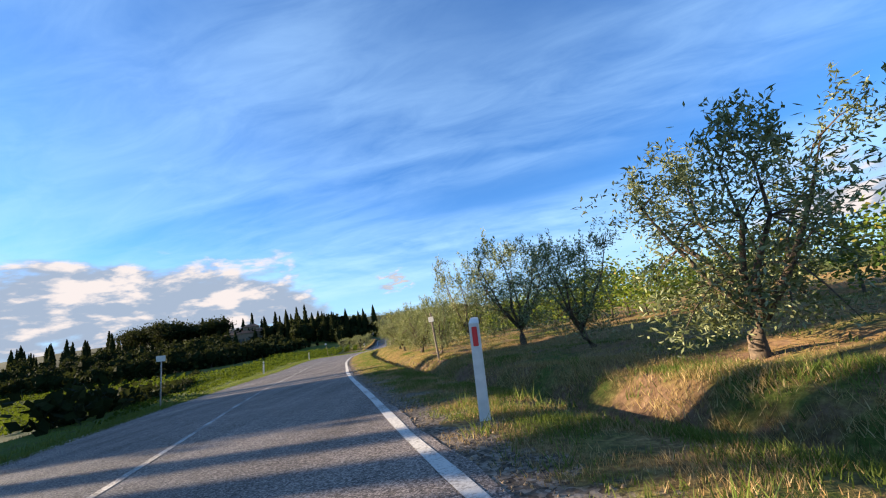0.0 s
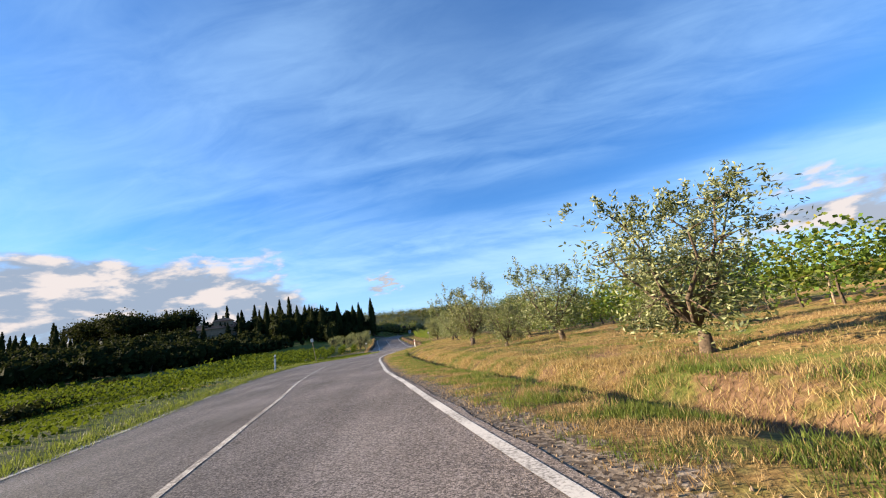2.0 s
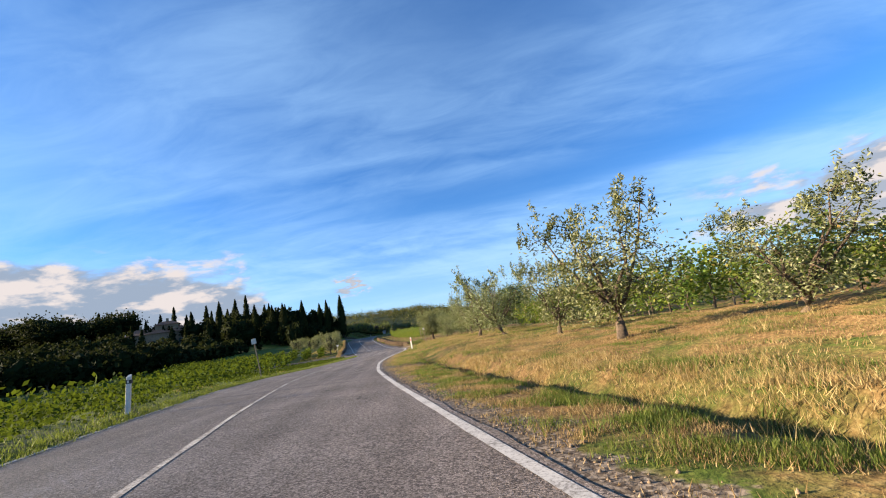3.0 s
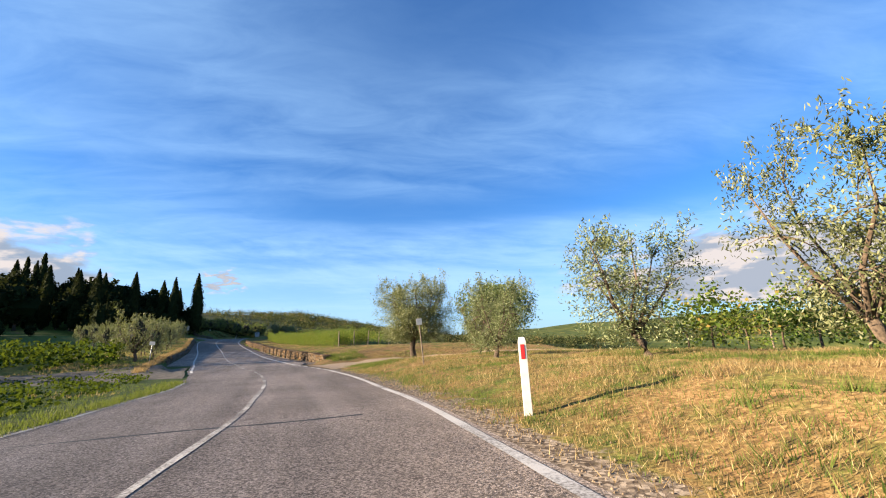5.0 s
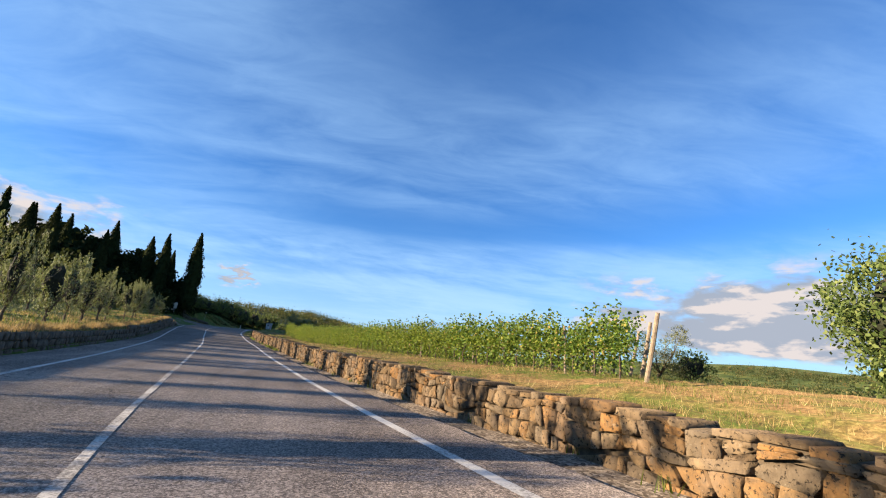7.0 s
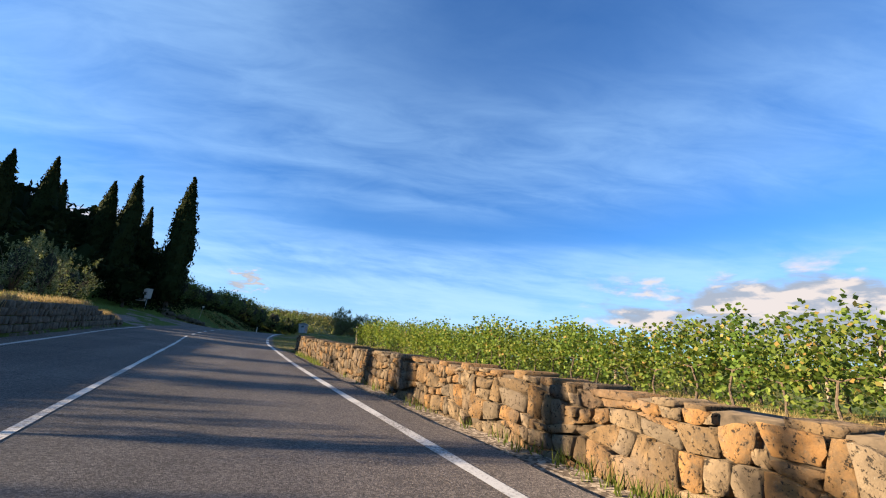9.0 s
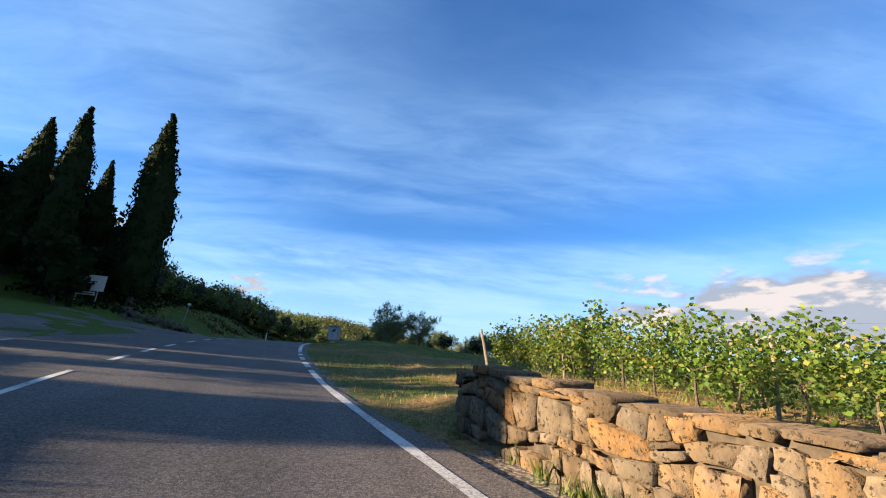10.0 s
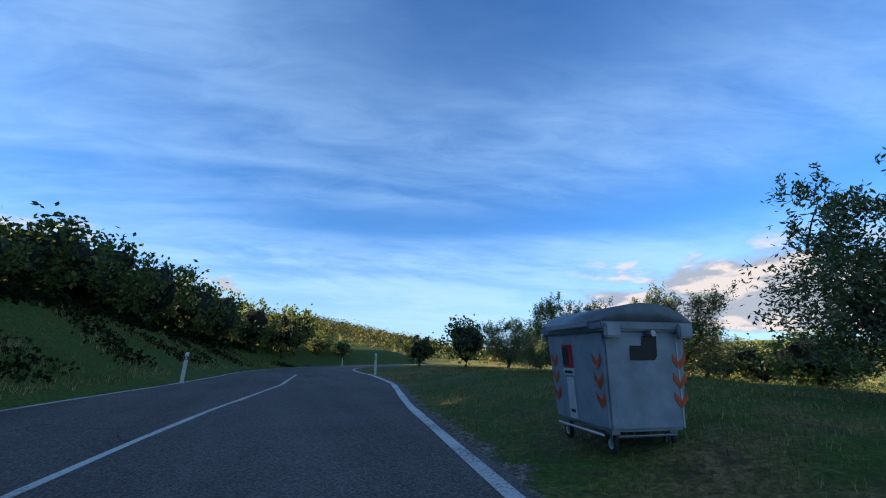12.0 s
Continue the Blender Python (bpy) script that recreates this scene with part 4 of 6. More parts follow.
# along the right of the road
OLIVE_ROW = [(5.6, 4.7, 3.6, 3.3), (10.2, 5.4, 3.3, 2.4), (15.1, 6.1, 4.4, 3.4), (17.6, 5.3, 3.9, 2.6), (21.3, 4.7, 3.4, 2.4), (24.8, 4.4, 3.2, 3.0), (30.2, 5.3, 3.2, 2.6), (32.4, 4.5, 3.6, 3.1), (40.4, 4.9, 3.6, 3.5), (44.5, 7.5, 3.3, 2.6),
             (50.5, 7.4, 3.7, 3.4), (53.0, 5.8, 2.5, 2.3), (58.8, 9.1, 3.2, 3.2), (61.0, 6.1, 4.85, 4.0), (66.5, 7.2, 3.6, 3.0), (73.3, 7.0, 4.2, 3.8), (79.5, 6.6, 4.0, 3.4), (84.0, 8.2, 3.6, 3.2), (88.2, 6.7, 4.5, 3.2), (93.3, 6.6, 4.3, 3.6), (98.8, 4.9, 3.5, 2.6), (101.6, 5.6, 2.9, 2.0), (104.0, 7.4, 3.2, 2.6)]
for k, (y, d, h, w) in enumerate(OLIVE_ROW):
    olive_at(olives[k % 5] if y < 36 or 86 < y < 102 else mid_olives[k % 3], y, d, h, w)
# old olive by the field drive
big = olive_model(41, 4.6, 4.4, lean=-0.15, limbs=11, dense=2.5, leaf=0.092, fork=1.4, r0=0.15, skirt=1.35)
MODELS.append(big)
tagged(olive_at(big, 105.45, 4.05, 3.95, 3.3, 40), "large old olive tree with a dense round crown", "tree", "olive trees")
for y, d, h, w in ((124.4, 12.9, 2.9, 2.0), (123.3, 14.5, 2.6, 2.1), (133, 13.5, 2.2, 2.4)):
    olive_at(olives[rnd.randrange(5)], y, d, h, w)
# grove behind the low wall on the left
GROVE = [(122.1, -9.7, 4.3, 3.6), (125.4, -8.9, 3.4, 2.4)]
GROVE += [(y, -9.8 + rnd.uniform(-0.4, 0.4), rnd.uniform(3.4, 4.2), w) for y, w in ((128.3, 1.7), (130.9, 1.6), (133.6, 2.0), (137.0, 1.8), (139.6, 1.5), (143.0, 2.2), (146.8, 1.7), (149.6, 2.0), (153.2, 1.6), (156.5, 1.8), (160.5, 1.4), (164.8, 1.9), (167.2, 1.5))]
GROVE += [(y, -14.4 + rnd.uniform(-0.4, 0.4), rnd.uniform(3.4, 4.0), rnd.uniform(1.9, 2.4)) for y in (139.0, 144.4, 149.0, 154.6, 158.6, 165.6, 171.6)]
GROVE += [(y, -18.8, rnd.uniform(3.0, 3.4), 2.6) for y in (149.0, 154.0, 159.0, 163.5, 168.5)]
GROVE += [(183.4, -10.6, 3.3, 3.0), (180.4, -11.8, 3.9, 2.4), (179.7, -10.4, 3.5, 2.0)]
for k, (y, d, h, w) in enumerate(GROVE):
    tagged(olive_at(grove_olives[k % 3], y, d, h, w), "low round silver-green olive behind the bank wall", "tree", "olive trees")

# olives beyond the bin
shade_olives = [olive_model(90 + k, limbs=8, dense=1.5, leaf=0.125, lean=-0.2) for k in range(2)]
MODELS += shade_olives
for y, d, h, w in ((209.6, 6.3, 3.7, 3.4), (209.4, 9.0, 3.2, 3.0), (214.5, 7.4, 2.6, 2.4), (218, 5.6, 2.6, 2.4), (226, 7.0, 2.8, 2.8), (210.5, 17.0, 2.6, 3.2), (213, 20.5, 2.8, 3.0), (207, 24, 2.6, 3.0), (222, 13, 2.8, 3.0), (231, 12, 3, 3), (214, 25, 3.2, 3.6), (219, 22, 3.2, 3.6), (224, 19, 3.0, 3.4), (216, 30, 3.4, 3.8), (226, 27, 3.4, 3.8), (234, 20, 3.4, 3.6)):
    olive_at(shade_olives[int(d) % 2] if y < 240 else grove_olives[rnd.randrange(3)], y, d, h, w)

cyps = [cypress_model(k, 16.0, (2.9, 3.6, 2.8, 3.3)[k], 2400, 0.42) for k in range(4)]
MODELS += cyps


def put_xy(model, x, y, turn, scale, sz=1.0):
    p = at(y, x - float(edge_x(y)))
    t = copy_thing(model, pose(p.x, p.y, p.z, 0, 0, turn))
    t.scale = (scale, scale, scale * sz)
    return t


put_xy(cyps[0], -35.4, 207.4, 20, 1.0, 0.95)
for k, (x, y, s) in enumerate(((-40.2, 206.4, 0.84), (-43.0, 208.0, 0.73), (-39.9, 210.8, 0.62), (-49.6, 210.1, 0.79), (-46.1, 197.0, 0.72), (-51.2, 216.0, 0.68), (-50.0, 202.0, 0.62), (-53, 197.2, 0.86), (-54, 204, 0.83), (-57, 199, 0.84), (-60, 206, 0.86), (-64, 203, 0.9), (-69, 209, 0.9), (-74, 212, 0.86), (-78, 208, 0.9), (-82, 218.5, 1.0))):
    put_xy(cyps[k % 4], x, y, rnd.uniform(0, 360), s)
far_cyps = [cypress_model(30 + k, 15.0, (2.6, 3.4, 2.2)[k], count=380, leaf=1.1) for k in range(3)]
MODELS += far_cyps
for k in range(100):
    u = (k % 50) / 49
    back = k // 50
    x = -70 - 210 * u + rnd.uniform(-4, 4)
    y = (206 + 26 * back) + (16 + 30 * back) * u + rnd.uniform(-7, 9)
    put_xy(far_cyps[rnd.randrange(3)], x, y, rnd.uniform(0, 360), rnd.uniform(0.6, 1.0) * (0.85 if back == 0 else 1.2))
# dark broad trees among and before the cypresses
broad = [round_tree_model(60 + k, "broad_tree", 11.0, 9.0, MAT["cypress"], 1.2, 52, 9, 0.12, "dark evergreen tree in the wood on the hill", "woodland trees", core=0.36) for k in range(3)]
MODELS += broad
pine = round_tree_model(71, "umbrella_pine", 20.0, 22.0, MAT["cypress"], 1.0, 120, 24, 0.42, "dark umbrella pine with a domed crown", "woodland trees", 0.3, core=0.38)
MODELS.append(pine)
for x, y, s in ((-148, 224, 1.05), (-158, 228, 0.95), (-138, 219, 0.9), (-121, 220, 0.92), (-127, 224, 0.85), (-172, 236, 0.9)):
    put_xy(pine, x, y, rnd.uniform(0, 360), s)
for k in range(20):
    x = -41 - 3.4 * k + rnd.uniform(-1, 1)
    put_xy(broad[k % 3], x, 211 + (k % 2) * 4 + rnd.uniform(-1, 1), rnd.uniform(0, 360), rnd.uniform(0.75, 1.0) * (0.8 if k < 3 else 1.0))
for x, y, sc in ((-38, 203.5, 0.42), (-41.5, 200, 0.5), (-45, 203, 0.55), (-37.5, 210.5, 0.5), (-43.5, 196, 0.5), (-48, 199, 0.6), (-50, 205, 0.7)):
    put_xy(broad[int(-x) % 3], x, y, rnd.uniform(0, 360), sc)
# unseen trees, added to cast the bands of shade across the road
put_xy(broad[1], -47, 187.7, 40, 0.385, 1.7)
put_xy(broad[2], -51, 193.2, 200, 0.7)
put_xy(broad[0], -47, 181.0, 70, 0.3, 1.9)
put_xy(cyps[2], -47, 184.6, 0, 0.2, 2.6)
# the wood that closes the fields, rising in ranks from its edge to the hilltop
EDGE_OF_WOOD = np.array([(-150, 104), (-118, 108), (-95, 111), (-78, 115), (-69, 121), (-67, 138), (-62, 155), (-55, 178), (-48, 193)])
HILLTOP = np.array([(-290, 230), (-230, 228), (-180, 226), (-148, 222), (-121, 218), (-98, 208), (-78, 202), (-60, 205), (-46, 206)])
for rank, (f, n, size) in enumerate(((0.0, 30, 0.52), (0.14, 26, 0.62), (0.32, 26, 0.72), (0.55, 26, 0.85), (0.8, 24, 0.95))):
    for k in range(n):
        u = (k + 0.5 * (rank % 2)) / n * 8
        e = np.array([np.interp(u, range(9), EDGE_OF_WOOD[:, c]) for c in (0, 1)])
        h = np.array([np.interp(u, range(9), HILLTOP[:, c]) for c in (0, 1)])
        x, y = e + (h - e) * f + np.array([rnd.uniform(-2, 2), rnd.uniform(-2, 2)])
        if 176 < y + 0.123 * (x + 24) < 189.6 and x > -100:
            continue  # a gap that lets the low sun through to the road
        low = 0.72 if 4.4 < u < 6.2 and rank > 1 else 0.42 if u >= 5.6 and rank < 3 else 0.6 if u > 6.4 and rank == 3 else 1.0
        put_xy(broad[k % 3], x, y, rnd.uniform(0, 360), size * low * rnd.uniform(0.85, 1.1))
for k in range(34):
    u = 8 * (k + rnd.uniform(0, 0.7)) / 34
    h = [float(np.interp(u, range(9), HILLTOP[:, c])) for c in (0, 1)]
    tall = 0.7 if 4.4 < u < 6.0 else 0.62 if u >= 6.0 else 1.15
    put_xy(far_cyps[k % 3], h[0] + rnd.uniform(-3, 3), h[1] + rnd.uniform(-6, 4), rnd.uniform(0, 360), rnd.uniform(0.8, 1.05) * tall)
under = []
wood_rng = np.random.default_rng(55)
for f in (0.0, 0.06, 0.14):
    u = wood_rng.uniform(0, 6.6, 2600)
    e = np.stack([np.interp(u, range(9), EDGE_OF_WOOD[:, c]) for c in (0, 1)], 1)
    h = np.stack([np.interp(u, range(9), HILLTOP[:, c]) for c in (0, 1)], 1)
    q = e + (h - e) * f + wood_rng.normal(0, 1.2, e.shape)
    under.append(np.stack([q[:, 0], q[:, 1], land(q[:, 1], q[:, 0] - edge_x(q[:, 1])) + wood_rng.uniform(0.2, 3.4, len(q))], 1))
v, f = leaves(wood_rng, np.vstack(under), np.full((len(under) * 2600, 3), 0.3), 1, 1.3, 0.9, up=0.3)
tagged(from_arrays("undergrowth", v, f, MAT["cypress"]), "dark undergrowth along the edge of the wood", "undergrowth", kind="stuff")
# tall trees beside the road where the ride begins, known by their shadows
for k, (y, s, sz) in enumerate(((11.85, 1.05, 0.84), (13.95, 1.35, 0.72), (16.55, 1.3, 0.7), (18.55, 1.0, 0.9), (21.15, 0.17, 4.6), (22.5, 0.36, 2.25), (8.8, 0.22, 3.6), (6.65, 0.16, 4.4), (5.75, 0.12, 5.7), (-0.8, 1.3, 0.72), (-4.5, 1.4, 0.72), (-9.0, 1.3, 0.72))):
    put_xy(cyps[(1, 3, 1, 3)[k % 4]], -30.0, y, rnd.uniform(0, 360), s, sz)
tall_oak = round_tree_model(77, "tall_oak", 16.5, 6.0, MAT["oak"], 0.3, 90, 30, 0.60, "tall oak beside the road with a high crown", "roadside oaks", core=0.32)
MODELS.append(tall_oak)
for y in (7.4, 2.6):
    put_xy(tall_oak, -30.0, y, rnd.uniform(0, 360), 1.0)

# ---- roadside walls ----
def stone_shape(rng, w, h, depth=0.16):
    """One rough stone, seen from its face: rings of eight corners; returns verts (along, out, up) and quads."""
    c = np.array([(-w / 2, -h / 2), (w / 2, -h / 2), (w / 2, h / 2), (-w / 2, h / 2)])
    ring = []
    for k in range(4):
        a, b = c[k], c[(k + 1) % 4]
        ring.append(a + (c.mean(0) - a) * rng.uniform(0.02, 0.16))
        ring.append(a + (b - a) * rng.uniform(0.35, 0.65) + rng.normal(0, 0.010, 2))
    ring = np.array(ring)
    mid = ring.mean(0)
    out = rng.uniform(0.0, 0.05)
    tx, tz = rng.normal(0, 0.10), rng.normal(0, 0.10)
    v = []
    for scale, o in ((1.0, -depth), (1.0, out - 0.012), (0.90, out + 0.008)):
        for x, z in ring:
            px, pz = mid + (np.array([x, z]) - mid) * scale
            v.append((px, o + (tx * (px - mid[0]) + tz * (pz - mid[1]) if o > -depth else 0), pz))
    f = []
    for r in (0, 8):
        f += [(r + k, r + (k + 1) % 8, r + 8 + (k + 1) % 8, r + 8 + k) for k in range(8)]
    f += [(16, 17, 18, 19), (16, 19, 20, 23), (20, 21, 22, 23)]
    return np.array(v), np.array(f)


def rubble_cells(rng, length, height_at):
    """Outlines of roughly coursed stones over a face, with uneven beds, odd joints and split blocks."""
    out = []
    ph = rng.uniform(0, 6, 3)

    def bed(i, a, z):
        return z + 0.07 * math.sin(1.9 * a + i * 1.9 + ph[0]) + 0.05 * math.sin(4.3 * a + i * 0.7 + ph[1])

    def outline(corners):
        c = np.array(corners)
        ring = []
        for k in range(4):
            p, q = c[k], c[(k + 1) % 4]
            cut = rng.uniform(0.0, 0.22)
            ring.append(p + (q - p) * cut * 0.5 + (c[k - 1] - p) * cut * 0.3)
            ring.append(p + (q - p) * rng.uniform(0.4, 0.65) + rng.normal(0, 0.010, 2))
        ring = np.array(ring)
        out.append((ring.mean(0), ring - ring.mean(0)))

    z, i = -0.16, 0
    while z < 1.1:
        ch = rng.uniform(0.15, 0.29)
        a, s0 = rng.uniform(-0.3, -0.1), 0.0
        while a < length:
            w = float(np.clip(rng.lognormal(-1.45, 0.45), 0.11, 0.52))
            s1 = rng.normal(0, 0.06)
            top = height_at(a + w / 2)
            c = np.array([(a + s0 * 0.2, bed(i, a, z)), (a + w, bed(i, a + w, z)), (a + w + s1, min(top, bed(i + 1, a + w, z + ch))), (a + s0, min(top, bed(i + 1, a, z + ch)))])
            s0 = s1
            a += w
            if min(c[3, 1] - c[0, 1], c[2, 1] - c[1, 1]) < 0.05:
                continue
            m = rng.uniform(0.35, 0.65)
            if rng.random() < 0.30 and ch > 0.21:
                lo, hi = c[0] + (c[3] - c[0]) * m, c[1] + (c[2] - c[1]) * (m + rng.normal(0, 0.1))
                outline([c[0], c[1], hi, lo])
                outline([lo, hi, c[2], c[3]])
            elif rng.random() < 0.25 and w > 0.3:
                lo, hi = c[0] + (c[1] - c[0]) * m, c[3] + (c[2] - c[3]) * (m + rng.normal(0, 0.15))
                outline([c[0], lo, hi, c[3]])
                outline([lo, c[1], c[2], hi])
            else:
                outline(c)
        z += ch
        i += 1
    return out


def cut_stone(rng, ring, depth=0.16):
    """A stone with a rough flat face and chipped edges from its outline; verts (along, out, up) and triangles."""
    n = len(ring)
    size = np.sqrt(np.ptp(ring[:, 0]) * np.ptp(ring[:, 1]))
    gap = 1 - 0.013 / size
    out = rng.uniform(0.0, 0.02)
    tx, tz = rng.normal(0, 0.06), rng.normal(0, 0.07)
    v = []
    for sc, o, rough in ((gap, -depth, 0), (gap, out - 0.012, 0.006), (gap * 0.972, out, 0.010)):
        for x, z in ring * sc:
            dx, dz = rng.normal(0, 0.004, 2)
            v.append((x + dx, o + (tx * x + tz * z + rng.normal(0, rough) if rough else 0), z + dz))
    v.append((rng.normal(0, 0.02), out + rng.uniform(-0.012, 0.014), rng.normal(0, 0.02)))
    f = []
    for r in (0, n):
        for k in range(n):
            q = (k + 1) % n
            f += [(r + k, r + q, r + n + q), (r + k, r + n + q, r + n + k)]
    f += [(2 * n + k, 2 * n + (k + 1) % n, 3 * n) for k in range(n)]
    return np.array(v), np.array(f)


def build_stone_wall():
    rng = np.random.default_rng(12)
    wall = new("stone_wall")
    tagged(wall, "low retaining wall of ochre rubble stone", "wall", kind="structure")
    length = WALL_TO - WALL_FROM
    # earth and mortar core
    ys = np.arange(WALL_FROM + 0.1, WALL_TO - 0.05, 0.5)
    v, f = [], []
    for y in ys:
        x = float(edge_x(y) + wall_d(y))
        z0, z1 = float(road_z(y, 1.2)) - 0.35, float(road_z(y, 1.2) + wall_top(y)) - 0.05
        v += [(x + 0.05, y, z0), (x + 0.05, y, z1), (x + 0.42, y, z1 + 0.02), (x + 0.42, y, z0)]
    for i in range(len(ys) - 1):
        a = i * 4
        f += [(a + k, a + (k + 1) % 4, a + 4 + (k + 1) % 4, a + 4 + k) for k in range(4)]
    f += [(0, 1, 2, 3), (len(v) - 4, len(v) - 1, len(v) - 2, len(v) - 3)]
    from_arrays("core", v, f, MAT["mortar"], wall)

    def place(pts, y, lift, face=0.0):
        """Face coordinates to the world: along the wall, out to the road, up."""
        yy = y + pts[:, 0]
        return np.stack([edge_x(yy) + wall_d(yy) - pts[:, 1] + face * 0, yy, road_z(yy, 1.2) + lift + pts[:, 2]], 1)

    single, rest_v, rest_f, n_rest = 0, [], [], 0
    stones = rubble_cells(rng, length, lambda a: float(wall_top(WALL_FROM + a)) - 0.05)
    for (a, z), ring in stones:
        pts, faces = cut_stone(rng, ring)
        w = 0.3
        y = WALL_FROM + a
        if y - w / 2 < WALL_FROM - 0.05 or y + w / 2 > WALL_TO + 0.1:
            continue
        batter = 0.06 * (0.8 - z)
        world_pts = place(pts + np.array([0, batter, 0]), y, z)
        if 153.0 < y < 177.6 and single < 290:
            base = world_pts.mean(0)
            ob = from_arrays("stone", world_pts - base, faces, MAT["stone"], wall)
            ob.location = base
            single += 1
        else:
            rest_v.append(world_pts)
            rest_f.append(faces + n_rest)
            n_rest += len(world_pts)
    tagged(from_arrays("stonework", np.vstack(rest_v), np.vstack(rest_f), MAT["stone"], wall), kind="stuff")
    rest_v, rest_f, n_rest = [], [], 0
    # coping of flat stones along the top, and the stones of both ends
    a = 0.0
    while a < length - 0.2:
        w = rng.uniform(0.16, 0.46)
        h = rng.uniform(0.05, 0.12)
        if rng.random() < 0.10:
            a += w * 0.6
            continue
        pts, faces = stone_shape(rng, w - 0.012, h, 0.46)
        y = WALL_FROM + a + w / 2
        wp = place(pts + np.array([0, rng.uniform(-0.06, 0.03), 0]), y, float(wall_top(y)) - 0.035 + rng.normal(0, 0.02))
        rest_v.append(wp)
        rest_f.append(faces + n_rest)
        n_rest += len(wp)
        a += w
    for y_end, sign in ((WALL_FROM + 0.12, -1), (WALL_TO - 0.12, 1)):
        for z in np.arange(0.0, 0.75, 0.2):
            for k in range(2):
                pts, faces = stone_shape(rng, 0.24, 0.19)
                x = float(edge_x(y_end) + wall_d(y_end)) + 0.12 + 0.24 * k
                wp = np.stack([x + pts[:, 0], y_end + sign * pts[:, 1] + sign * 0.04, float(road_z(y_end, 1.2)) + z + pts[:, 2]], 1)
                if z + 0.1 < wall_top(y_end):
                    rest_v.append(wp)
                    rest_f.append(faces + n_rest)
                    n_rest += len(wp)
    tagged(from_arrays("coping", np.vstack(rest_v), np.vstack(rest_f), MAT["stone"], wall), kind="stuff")


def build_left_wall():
    """The low bank wall under the grove, its shade deepened by darker stone."""
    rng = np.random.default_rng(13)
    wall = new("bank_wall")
    tagged(wall, "low rubble wall holding the olive grove, darkened for shade", "wall", kind="structure")
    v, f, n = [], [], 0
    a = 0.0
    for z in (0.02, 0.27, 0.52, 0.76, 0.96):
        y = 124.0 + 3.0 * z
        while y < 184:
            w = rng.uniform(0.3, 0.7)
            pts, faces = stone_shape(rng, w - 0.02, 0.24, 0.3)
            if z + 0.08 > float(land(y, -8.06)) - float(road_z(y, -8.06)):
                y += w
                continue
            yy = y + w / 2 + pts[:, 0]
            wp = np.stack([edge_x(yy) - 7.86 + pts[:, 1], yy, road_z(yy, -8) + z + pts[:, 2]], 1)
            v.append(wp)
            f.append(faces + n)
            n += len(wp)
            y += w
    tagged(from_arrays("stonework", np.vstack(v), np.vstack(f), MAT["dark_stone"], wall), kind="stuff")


# ---- posts and signs ----
def delineator_model(reflector):
    """A white roadside marker post with a slanted black band and a reflector."""
    root = new("marker_post")
    bm = bmesh.new()
    ring = [(-0.06, -0.05), (0.06, -0.05), (0.045, 0.05), (0.0, 0.065), (-0.045, 0.05)]
    lower = [bm.verts.new((x, y, -0.25)) for x, y in ring]
    upper = [bm.verts.new((x * 0.94, y * 0.94, 0.98 + (0.06 if y > 0 else 0.0))) for x, y in ring]
    for k in range(5):
        bm.faces.new((lower[k], lower[(k + 1) % 5], upper[(k + 1) % 5], upper[k]))
    bm.faces.new(upper)
    bmesh.ops.bevel(bm, geom=bm.edges[:], offset=0.006, segments=1, affect="EDGES")
    body = part("post", bm, MAT["white"], root)
    if reflector == "red":
        bm = bmesh.new()
        box(bm, -0.028, -0.056, 0.74, 0.028, -0.044, 0.94, bevel=0.004)
        part("reflector", bm, MAT["red"], root, "red reflector")
    else:
        bm = bmesh.new()
        box(bm, -0.062, -0.056, 0.80, 0.062, 0.066, 0.90, bevel=0.004)
        part("band", bm, MAT["black"], root, "black band")
        bm = bmesh.new()
        box(bm, -0.025, -0.064, 0.815, 0.025, -0.056, 0.885, bevel=0.003)
        part("reflector", bm, MAT["white"], root, "pale reflector")
    return tagged(root, "white plastic roadside marker post" + (" with red reflector" if reflector == "red" else " with black band"), "marker post", "marker posts")


def plate_pole_model(height, plate_w, plate_h, mat, plate_drop=0.1, thick=0.035, label="", name="signpost"):
    root = new(name)
    bm = bmesh.new()
    tube(bm, [(0, 0, -0.3), (0.005, 0, height * 0.5), (0, 0, height)], [thick, thick, thick * 0.95], 10)
    part("pole", bm, MAT[mat], root)
    bm = bmesh.new()
    z = height - plate_drop - plate_h / 2
    box(bm, -plate_w / 2, -thick - 0.022, z - plate_h / 2, plate_w / 2, -thick - 0.004, z + plate_h / 2, bevel=0.006)
    plate = part("plate", bm, MAT["white"], root, "white plate")
    bm = bmesh.new()
    for dz in (-0.25, 0.25):
        box(bm, -thick - 0.01, -thick - 0.006, z + dz * plate_h - 0.012, thick + 0.01, thick + 0.006, z + dz * plate_h + 0.012)
    part("bracket", bm, MAT["steel"], root)
    return tagged(root, label, "sign post")


